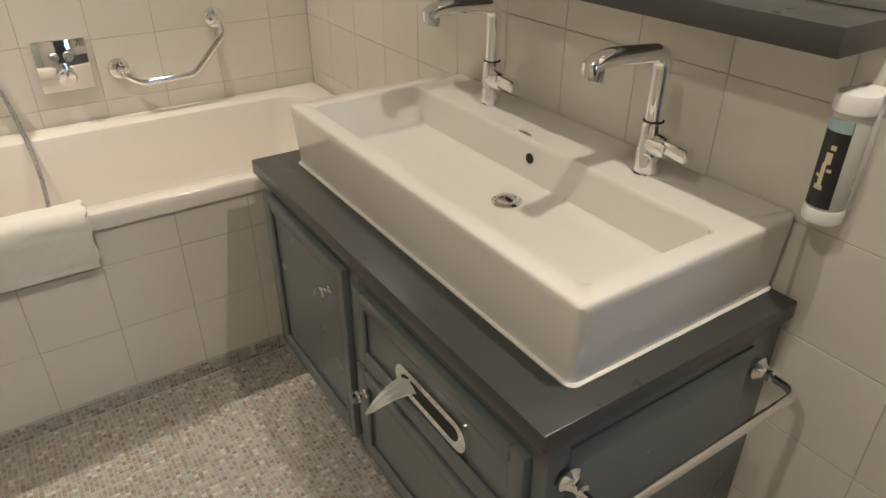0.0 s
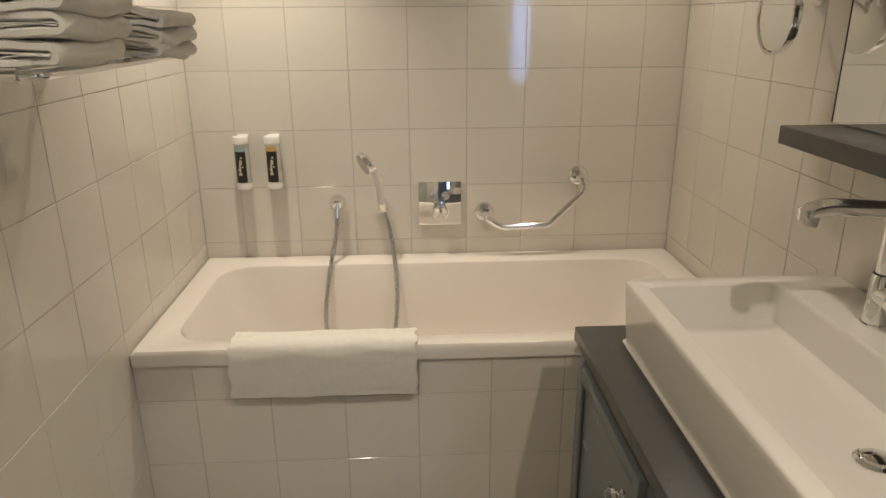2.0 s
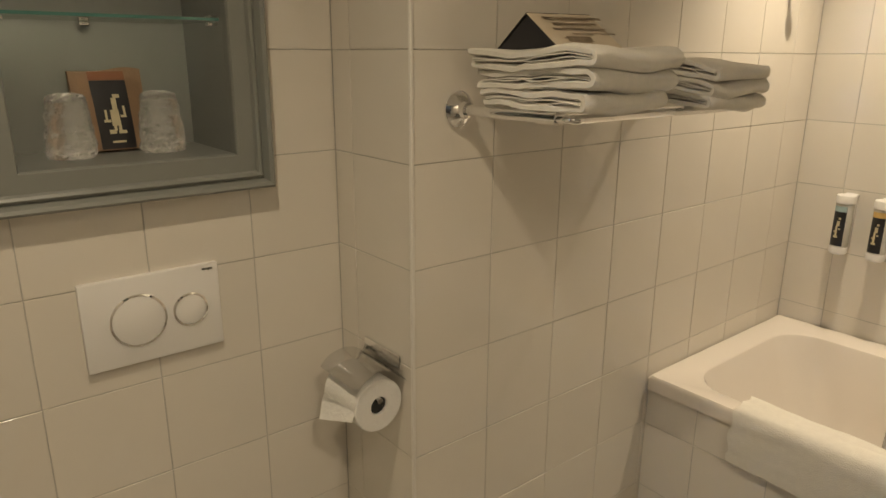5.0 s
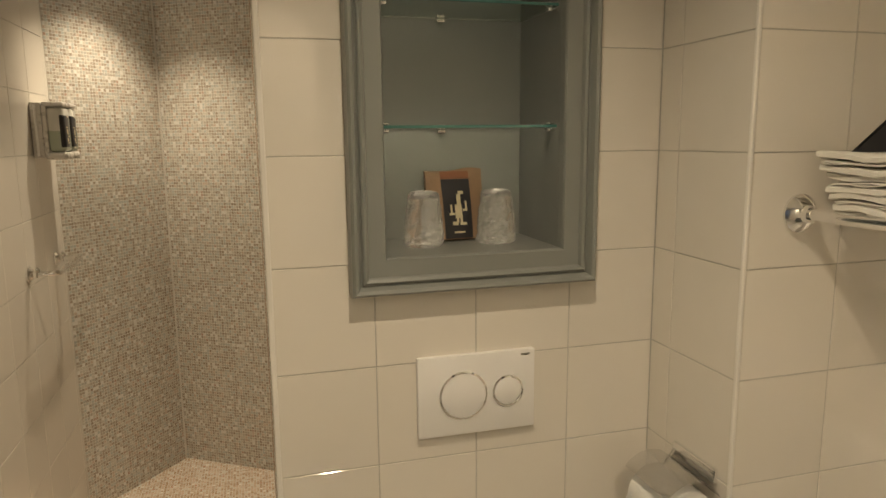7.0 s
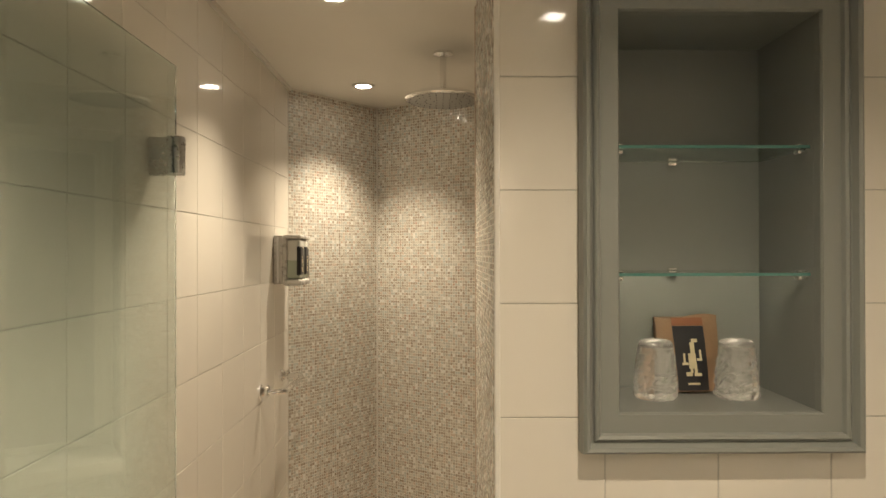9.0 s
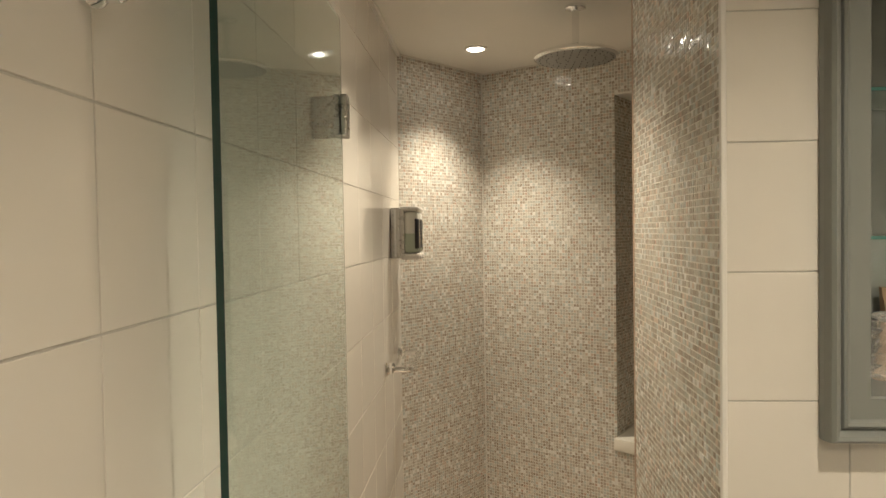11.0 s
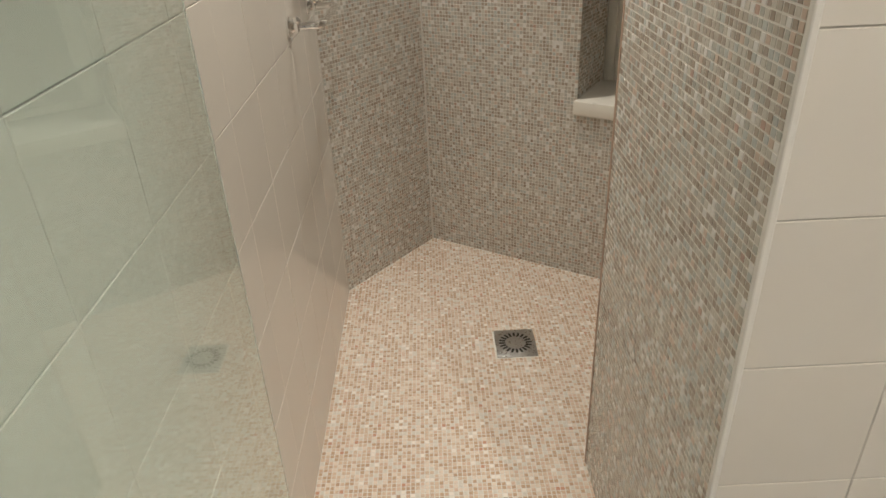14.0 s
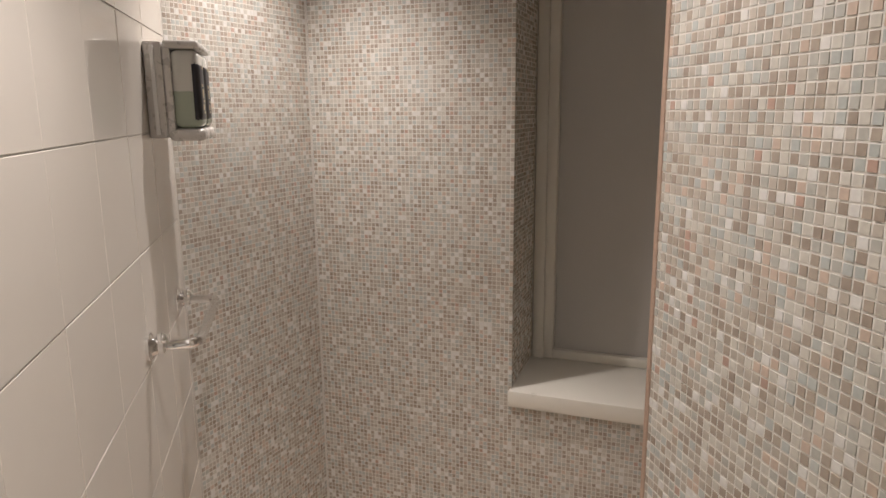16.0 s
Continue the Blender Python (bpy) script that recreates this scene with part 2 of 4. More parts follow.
def bm_loops(loops, base=True, top=True):
    bm = bmesh.new()
    rings = [[bm.verts.new(p) for p in lp] for lp in loops]
    for a, b in zip(rings, rings[1:]):
        for i in range(len(a)):
            bm.faces.new((a[i], a[(i + 1) % len(a)], b[(i + 1) % len(a)], b[i]))
    if base:
        bm.faces.new(rings[0][::-1])
    if top:
        bm.faces.new(rings[-1])
    return bm


def finish(bm, smooth=True):
    bmesh.ops.recalc_face_normals(bm, faces=bm.faces[:])
    for f in bm.faces:
        f.smooth = smooth
    for e in bm.edges:
        if len(e.link_faces) == 2 and e.calc_face_angle(0) > radians(38):
            e.smooth = False


def thing(name, at, label, category, group="", kind=""):
    ob = new(name)
    ob.location = at
    ob.empty_display_size = 0.05
    return tagged(ob, label, category, group, kind)


def part(name, bm, material, parent=None, label="", smooth=True):
    finish(bm, smooth)
    me = bpy.data.meshes.new(name)
    bm.to_mesh(me)
    bm.free()
    me.materials.append(material)
    ob = new(name, me)
    if parent:
        bpy.context.view_layer.update()
        ob.parent = parent
        ob.matrix_parent_inverse = parent.matrix_world.inverted()
    return tagged(ob, label)


def structure(name, bm, material, label, category):
    return tagged(part(name, bm, material, None, label, False), category=category, kind="structure")


# ---- the plan ----
XL, YB, XR, YF, XN, YP, YJ, YS = -0.67, 2.565, 1.037, 1.82, -0.94, 1.0, 0.208, -0.495
JEND = -1.576
ROW = 1.026
P = 0.202
G = 0.0016
RIM = 0.565
CA, CB = Vector((-2.48, YS)), Vector((-2.872, -0.168))
DW = Vector((0.539, 0.842)).normalized()
NW = Vector((-DW.y, DW.x))
CD = CB + DW * 1.42

wall_back = structure("wall_back", bm_box(XL - 0.3, XR + 0.12, YB + G, YB + 0.14, -0.1, CEIL), GROUT, "grey-grouted wall behind the bathtub, clad in cream tiles", "wall")
wall_vanity = structure("wall_vanity", bm_box(XR + G, XR + 0.14, YS - 0.12, YB + G, -0.1, CEIL), GROUT, "grouted wall behind the washbasin, clad in cream tiles", "wall")
wall_towel = structure("wall_towel", bm_box(XL - 0.3, XL - G, YP + G, YB + G, -0.1, CEIL), GROUT, "projecting wall with the towel shelf, clad in cream tiles", "wall")
NY0, NY1, NZ0, NZ1, ND = 0.422, 0.777, 1.24, 1.945, 0.21
wall_niche = structure("wall_niche", bm_join(
    bm_box(JEND + G, XN - G, YJ + G, NY0 - 0.01, 0, CEIL), bm_box(JEND + G, XN - G, NY1 + 0.01, YP + 0.2, 0, CEIL),
    bm_box(JEND + G, XN - G, NY0 - 0.01, NY1 + 0.01, 0, NZ0 - 0.01), bm_box(JEND + G, XN - G, NY0 - 0.01, NY1 + 0.01, NZ1 + 0.01, CEIL),
    bm_box(JEND + G, XN - ND - 0.012, NY0 - 0.01, NY1 + 0.01, NZ0 - 0.01, NZ1 + 0.01)), GROUT, "thick partition between toilet and shower with a recess in it", "wall")
wall_south = structure("wall_south", bm_box(CA.x - 0.12, 0.2, YS - 0.12, YS - G, 0, CEIL), GROUT, "long grouted wall along the shower, clad in cream tiles", "wall")
wall_door = structure("wall_door", bm_box(0.2, XR + 0.14, YS - 0.12, YS - G, 2.06, CEIL), PLAIN, "plain wall above the doorway", "wall")


def wall_strip(a, b, z0, z1, depth=0.3, back=0.0):
    n = Vector((-(b - a).y, (b - a).x)).normalized()
    bm = bmesh.new()
    q = [a + n * back, b + n * back, b + n * (back + depth), a + n * (back + depth)]
    lo = [bm.verts.new((p.x, p.y, z0)) for p in q]
    hi = [bm.verts.new((p.x, p.y, z1)) for p in q]
    bm.faces.new(lo)
    bm.faces.new(hi)
    for i in range(4):
        bm.faces.new((lo[i], lo[(i + 1) % 4], hi[(i + 1) % 4], hi[i]))
    return bm


WS, WE, WZ0, WZ1 = 0.607, 1.25, 0.678, 2.02
# the two slanting shower walls; their outward side lies to the left of the walking order used here
wall_slant = structure("wall_slant", wall_strip(CB, CA, 0, CEIL, -0.2, -0.0003), MGROUT, "short slanting shower wall covered with mosaic", "wall")
wall_window = structure("wall_window", bm_join(
    wall_strip(CB, CB + DW * WS, 0, CEIL, 0.45, 0.0003), wall_strip(CB + DW * WE, CD, 0, CEIL, 0.45, 0.0003),
    wall_strip(CB + DW * WS, CB + DW * WE, 0, WZ0 - 0.05, 0.45, 0.0003), wall_strip(CB + DW * WS, CB + DW * WE, WZ1, CEIL, 0.45, 0.0003)), MGROUT, "slanting shower wall with a window recess, covered with mosaic", "wall")
wall_shower_end = structure("wall_shower_end", bm_box(-2.4, JEND + G, YP - 0.02, YP + 0.2, 0, CEIL), PLAIN, "plain end wall of the shower", "wall")

ZB = -0.046
floor = structure("floor", bm_box(XN, XR + 0.14, -3.4, YB + 0.14, -0.2, ZB - 0.0008), GROUT, "bathroom floor covered with small beige mosaic", "floor")
floor_shower = structure("floor_shower", bm_box(-3.3, XN, YS - 0.12, YP + 0.2, -0.2, -0.0003), MGROUT, "slightly raised shower floor covered with peach and white mosaic", "floor")
ceiling = structure("ceiling", bm_box(-3.3, XR + 0.14, YS - 0.12, YB + 0.14, CEIL, CEIL + 0.12), PLASTER, "smooth white ceiling with recessed spotlights", "ceiling")
# the room beyond the doorway behind the walker
structure("wall_bedroom_west", bm_box(-0.9, -0.8, -3.4, YS - 0.12, 0, 2.4), PLAIN, "plain bedroom wall", "wall")
structure("wall_bedroom_east", bm_box(2.2, 2.3, -3.4, YS - 0.12, 0, 2.4), PLAIN, "plain bedroom wall", "wall")
structure("wall_bedroom_side", bm_box(XR + 0.14, 2.3, YS - 0.12, YS - 0.02, 0, 2.4), PLAIN, "plain bedroom wall", "wall")
structure("floor_bedroom", bm_box(XR + 0.14, 2.3, -3.4, YS - 0.12, -0.12, -0.002), PLAIN, "plain bedroom floor", "floor")
structure("ceiling_bedroom", bm_box(-0.9, 2.3, -3.5, YS - 0.12, 2.4, 2.5), PLASTER, "white bedroom ceiling", "ceiling")
structure("wall_bedroom_window", bm_join(bm_box(-0.9, 1.3, -3.5, -3.4, 0, 2.4), bm_box(1.58, 2.3, -3.5, -3.4, 0, 2.4),
          bm_box(1.3, 1.58, -3.5, -3.4, 0, 0.7), bm_box(1.3, 1.58, -3.5, -3.4, 2.0, 2.4)), PLAIN, "bedroom wall with a window opening", "wall")
structure("backdrop", bm_box(-0.2, 2.2, -4.2, -4.15, 0.2, 2.8), SKYGLOW, "pale blue daylight outside the bedroom window", "sky")
structure("trim", bm_join(bm_box(CA.x, 0.2, YS - 0.001, YS + 0.012, CEIL - 0.014, CEIL - 0.0005)), PVC, "thin sealed joint under the ceiling", "trim")
structure("corner_trim", bm_box(XL - 0.004, XL + 0.004, YP - 0.004, YP + 0.004, 0, CEIL - 0.001, 0.0025), PVC, "white corner strip on the tiled projection", "trim")
structure("jamb_trim", bm_box(XN - 0.006, XN + 0.004, YJ - 0.004, YJ + 0.006, 0, CEIL - 0.001, 0.0025), PVC, "white corner strip at the shower entrance", "trim")
structure("end_trim", bm_box(JEND - 0.003, JEND + 0.006, YJ - 0.002, YJ + 0.006, 0, CEIL - 0.001, 0.001), ORANGE, "terracotta edge of the mosaic partition", "trim")

# ---- recessed spotlights ----
structure("mosaic_bed", bm_join(bm_box(JEND + 0.0003, XN - 0.006, YJ + 0.0003, YJ + G, 0, CEIL), bm_box(JEND + 0.0003, JEND + G, YJ + G, YP, 0, CEIL)), MGROUT, "pale grout bed of the mosaic partition", "wall")


def ceiling_spot(x, y):
    t = thing("ceiling_spot", (x, y, CEIL), "round white recessed ceiling spotlight, lit", "spotlight", "recessed ceiling spotlights")
    part("ring", bm_lathe([(0.034, 0), (0.045, 0), (0.045, 0.003), (0.040, 0.006), (0.034, 0.004)], (x, y, CEIL), (x, y, CEIL - 1)), PVC, t)
    part("lamp", bm_lathe([(0.033, 0), (0.033, 0.003), (0.028, 0.005)], (x, y, CEIL), (x, y, CEIL - 1)), LAMPGLOW, t, "glowing lamp face")


for sx, sy in SPOTS:
    ceiling_spot(sx, sy)

# ---- bathtub ----
bathtub = thing("bathtub", (0.2, 2.2, 0), "built-in white enamel bathtub with a wide flat rim", "bathtub")
X0, X1, Y0, Y1 = XL + 0.003, XR - 0.003, YF - 0.012, YB - 0.003
part("rim", bm_loops([
    loop(X0, X1, Y0, Y1, 0.006, RIM - 0.042), loop(X0, X1, Y0, Y1, 0.006, RIM - 0.008), loop(X0 + 0.006, X1 - 0.006, Y0 + 0.006, Y1 - 0.004, 0.008, RIM),
    loop(X0 + 0.075, X1 - 0.09, Y0 + 0.06, Y1 - 0.085, 0.11, RIM - 0.001), loop(X0 + 0.083, X1 - 0.098, Y0 + 0.068, Y1 - 0.093, 0.11, RIM - 0.006)], False, False), ENAMEL, bathtub, "flat white enamel rim")
part("basin", bm_loops([
    loop(X0 + 0.083, X1 - 0.098, Y0 + 0.068, Y1 - 0.093, 0.11, RIM - 0.006), loop(X0 + 0.090, X1 - 0.104, Y0 + 0.074, Y1 - 0.099, 0.11, RIM - 0.022), loop(X0 + 0.16, X1 - 0.14, Y0 + 0.095, Y1 - 0.12, 0.12, RIM - 0.2),
    loop(X0 + 0.24, X1 - 0.19, Y0 + 0.12, Y1 - 0.14, 0.12, RIM - 0.36), loop(X0 + 0.32, X1 - 0.25, Y0 + 0.17, Y1 - 0.18, 0.11, RIM - 0.40)], False), ENAMEL, bathtub)
bath_front = structure("bath_front", bm_box(XL - G, XR + G, YF + G, YF + 0.05, -0.1, RIM - 0.044), GROUT, "tiled front panel of the bathtub", "panel")
structure("skirting", bm_box(XL, XR, YF - 0.003, YF + G, ZB, 0.004), GROUT, "mosaic skirting under the bath panel", "skirting")

# ---- vanity ----
CX = 0.477
vanity = thing("vanity_cabinet", (0.75, 1.09, 0.12), "grey lacquered wall-hung vanity cabinet with panelled doors and drawer", "cabinet")
part("body", bm_box(CX + 0.018, XR - 0.001, 0.545, 1.632, 0.12, 0.654, 0.002), GREY, vanity)
part("side_panel", bm_box(CX + 0.06, XR - 0.08, 0.540, 0.546, 0.15, 0.62, 0.002), GREY, vanity)


def panel_front(name, y0, y1, z0, z1, parent, knob=None):
    """A framed front with a sunken field and a bead round it."""
    w = 0.034
    d = part(name, bm_box(CX + 0.011, CX + 0.017, y0 + w - 0.002, y1 - w + 0.002, z0 + w - 0.002, z1 - w + 0.002), GREY, parent)
    for n_, b_ in (("stile", (y0, y0 + w, z0, z1)), ("stile", (y1 - w, y1, z0, z1)), ("rail", (y0 + w, y1 - w, z0, z0 + w)), ("rail", (y0 + w, y1 - w, z1 - w, z1))):
        part(n_, bm_box(CX, CX + 0.018, *b_, 0.003), GREY, d)
    c = [(CX + 0.006, a, b) for a, b in ((y0 + w, z0 + w), (y1 - w, z0 + w), (y1 - w, z1 - w), (y0 + w, z1 - w))]
    part("bead", bm_join(*[bm_rod(c[i], c[(i + 1) % 4], 0.0055, 10) for i in range(4)]), GREY, d)
    if knob:
        ky, kz = knob
        k = part("knob", bm_lathe([(0.007, 0), (0.006, 0.010), (0.010, 0.014), (0.017, 0.022), (0.017, 0.027), (0.011, 0.034), (0.004, 0.036)], (CX, ky, kz), (CX - 1, ky, kz), 8), CRYSTAL, d, "faceted clear glass knob")
        for f in k.data.polygons:
            f.use_smooth = False
        part("knob_base", bm_lathe([(0.011, 0), (0.011, 0.003), (0.006, 0.005)], (CX, ky, kz), (CX - 1, ky, kz)), CHROME, d, "chrome rosette")
    return d


panel_front("door", 1.168, 1.622, 0.135, 0.607, vanity, (1.235, 0.525))
panel_front("door", 0.565, 1.128, 0.135, 0.395, vanity, (1.09, 0.335))
drawer = panel_front("drawer", 0.575, 1.122, 0.412, 0.600, vanity)


def capsule(y0, y1, zc, r, x0, x1):
    a = [(x0, y, z) for y, z in [(y1 - r + r * math.cos(t), zc + r * math.sin(t)) for t in [math.pi * (k / 10 - 0.5) for k in range(11)]]]
    b = [(x0, y, z) for y, z in [(y0 + r + r * math.cos(t), zc + r * math.sin(t)) for t in [math.pi * (k / 10 + 0.5) for k in range(11)]]]
    lo = a + b
    return bm_loops([lo, [(x1, p[1], p[2]) for p in lo]])


plate = part("tissue_plate", capsule(0.715, 0.945, 0.505, 0.031, CX - 0.003, CX + 0.012), CHROME, drawer, "oval chrome tissue plate")
part("tissue_slot", capsule(0.738, 0.922, 0.505, 0.014, CX - 0.0045, CX + 0.006), DARKHOLE, drawer, "dark tissue slot")
tissue = thing("tissue", (CX, 0.875, 0.505), "white paper tissue pulled out of the cabinet slot", "tissue")
bm = bmesh.new()
NT = 10
rows_ = []
for i in range(NT + 1):
    t = i / NT
    half = 0.026 * (1 - t) ** 0.75 + 0.003
    row = []
    for j in range(9):
        k = j / 8 * 2 - 1
        row.append(bm.verts.new((CX - 0.003 - 0.082 * t + 0.004 * noise.noise(Vector((t * 3, k * 2, 1))), 0.893 + 0.022 * t + half * k, 0.509 - 0.012 * t - 0.038 * t * t + (0.014 * (1 - abs(k)) - 0.010 * (j % 2) * 0.4) * (1 - 0.6 * t))))
    rows_.append(row)
for a, b in zip(rows_, rows_[1:]):
    for j in range(8):
        bm.faces.new((a[j], a[j + 1], b[j + 1], b[j]))
bmesh.ops.solidify(bm, geom=bm.faces[:], thickness=0.0025)
part("sheet", bm, PAPER, tissue)

tagged(part("counter", bm_box(0.468, XR - 0.002, 0.530, 1.640, 0.654, 0.690, 0.003), DARKTOP), "dark grey counter slab on the vanity cabinet", "counter")

basin = thing("washbasin", (0.79, 1.07, 0.690), "long rectangular white ceramic double washbasin on the counter", "washbasin")
BX0, BX1, BY0, BY1, BZ0, BZ1 = 0.552, XR - 0.003, 0.572, 1.562, 0.690, 0.840
part("bowl", bm_loops([
    loop(BX0 + 0.004, BX1, BY0 + 0.004, BY1 - 0.004, 0.016, BZ0), loop(BX0 + 0.003, BX1, BY0 + 0.003, BY1 - 0.003, 0.016, BZ0 + 0.004), loop(BX0 + 0.009, BX1, BY0 + 0.009, BY1 - 0.009, 0.016, BZ0 + 0.006),
    loop(BX0 + 0.001, BX1, BY0 + 0.001, BY1 - 0.001, 0.014, BZ1 - 0.018), loop(BX0, BX1, BY0, BY1, 0.014, BZ1 - 0.006), loop(BX0 + 0.002, BX1, BY0 + 0.002, BY1 - 0.002, 0.014, BZ1 - 0.002), loop(BX0 + 0.006, BX1 - 0.002, BY0 + 0.006, BY1 - 0.006, 0.014, BZ1),
    loop(BX0 + 0.038, 0.884, BY0 + 0.038, BY1 - 0.038, 0.022, BZ1 - 0.001), loop(BX0 + 0.042, 0.881, BY0 + 0.042, BY1 - 0.042, 0.022, BZ1 - 0.005),
    loop(BX0 + 0.043, 0.880, BY0 + 0.043, BY1 - 0.043, 0.020, BZ1 - 0.014), loop(BX0 + 0.052, 0.876, BY0 + 0.049, BY1 - 0.049, 0.016, BZ1 - 0.078), loop(BX0 + 0.054, 0.8745, BY0 + 0.051, BY1 - 0.051, 0.015, BZ1 - 0.086), loop(BX0 + 0.060, 0.869, BY0 + 0.057, BY1 - 0.057, 0.013, BZ1 - 0.0905), loop(BX0 + 0.072, 0.858, BY0 + 0.069, BY1 - 0.069, 0.012, BZ1 - 0.0915),
    loop(0.735, 0.835, 0.97, 1.07, 0.045, BZ1 - 0.096)]), CERAMIC, basin)
drain = part("drain", bm_lathe([(0.030, 0), (0.032, 0.003), (0.027, 0.006), (0.024, 0.004), (0.022, 0.010), (0.012, 0.014), (0.001, 0.015)], (0.785, 1.02, BZ1 - 0.096), (0.785, 1.02, 2)), CHROME, basin, "domed chrome drain plug")
part("overflow", bm_lathe([(0.011, 0), (0.011, 0.002)], (0.8785, 1.066, 0.80), (0.80, 1.066, 0.80)), DARKHOLE, basin, "dark overflow hole")
part("maker_mark", bm_box(0.893, 0.899, 1.09, 1.125, BZ1, BZ1 + 0.0006), STEEL, basin, "small grey printed bar")


def faucet(y):
    x, z = 0.950, BZ1
    t = thing("faucet", (x, y, z), "tall chrome basin faucet with a square-bent spout", "faucet", "faucets on the washbasin")
    part("body", bm_lathe([(0.026, 0), (0.026, 0.004), (0.022, 0.006), (0.021, 0.095), (0.019, 0.098), (0.0185, 0.100)], (x, y, z), (x, y, 2)), CHROME, t)
    part("collar", bm_lathe([(0.0190, 0.1005), (0.0190, 0.1020), (0.018, 0.1025)], (x, y, z), (x, y, 2)), DARKHOLE, t, "dark joint ring")
    path = rounded_path([(x, y, z + 0.102), (x, y, z + 0.222), (x - 0.145, y, z + 0.232), (x - 0.168, y, z + 0.222)], 0.028)
    path[-1] = Vector((x - 0.168, y, z + 0.214))
    part("spout", bm_tube(path, 0.0165, 18), CHROME, t)
    part("aerator", bm_rod((x - 0.155, y, z + 0.215), (x - 0.158, y, z + 0.196), 0.012), STEEL, t, "aerator under the spout tip")
    part("hub", bm_rod((x, y + 0.01, z + 0.062), (x, y - 0.042, z + 0.062), 0.021), CHROME, t)
    part("lever", bm_move(bm_box(-0.014, 0.014, -0.058, 0.0, -0.006, 0.02, 0.006, 3), pose(x, y - 0.030, z + 0.060, 6)), CHROME, t)


faucet(0.825)
faucet(1.300)

towel_rail = thing("towel_rail", (0.76, 0.54, 0.56), "chrome towel rail on the side of the vanity cabinet", "towel rail")
part("bar", bm_tube(rounded_path([(0.535, 0.535, 0.56), (0.535, 0.462, 0.56), (0.985, 0.462, 0.56), (0.985, 0.535, 0.56)], 0.03), 0.0085, 14), CHROME, towel_rail)
for rx in (0.535, 0.985):
    part("flange", bm_lathe([(0.022, 0), (0.022, 0.004), (0.015, 0.010), (0.011, 0.022), (0.013, 0.030), (0.009, 0.034)], (rx, 0.5405, 0.56), (rx, 0, 0.56)), CHROME, towel_rail)

# ---- mirror, ledge, shaving mirror ----
wall_mirror = thing("wall_mirror", (XR, 1.08, 1.165), "large frameless mirror above the washbasin", "mirror")
part("pane", bm_box(XR - 0.008, XR - 0.001, 0.50, 1.662, 1.166, 2.02), MIRROR, wall_mirror)
part("edge", bm_box(XR - 0.009, XR - 0.001, 1.662, 1.665, 1.166, 2.02), GREENEDGE, wall_mirror, "dark polished glass edge")
tagged(part("ledge", bm_box(0.898, XR - 0.001, 0.515, 1.640, 1.124, 1.164, 0.002), DARKTOP), "dark grey ledge under the mirror", "shelf")

shaving = thing("shaving_mirror", (0.93, 1.745, 1.39), "round chrome-framed magnifying mirror on a wall arm", "mirror")
c0, c1 = Vector((0.925, 1.768, 1.398)), Vector((0.925 - 0.99, 1.768 + 0.05, 1.40))
part("frame", bm_lathe([(0.084, -0.012), (0.092, -0.010), (0.094, 0.0), (0.092, 0.008), (0.086, 0.009), (0.084, 0.004)], c0, c1, 40), CHROME, shaving)
part("glass", bm_lathe([(0.0835, 0.0045), (0.0835, 0.0055)], c0, c1, 40), MIRROR, shaving)
part("arm", bm_tube(smooth_path([(XR, 1.80, 1.44), (1.0, 1.80, 1.44), (0.955, 1.775, 1.42), (0.935, 1.757, 1.40)]), 0.006), CHROME, shaving)
part("wall_plate", bm_lathe([(0.028, 0), (0.028, 0.006), (0.018, 0.012)], (XR - 0.0005, 1.80, 1.44), (0, 1.80, 1.44)), CHROME, shaving)


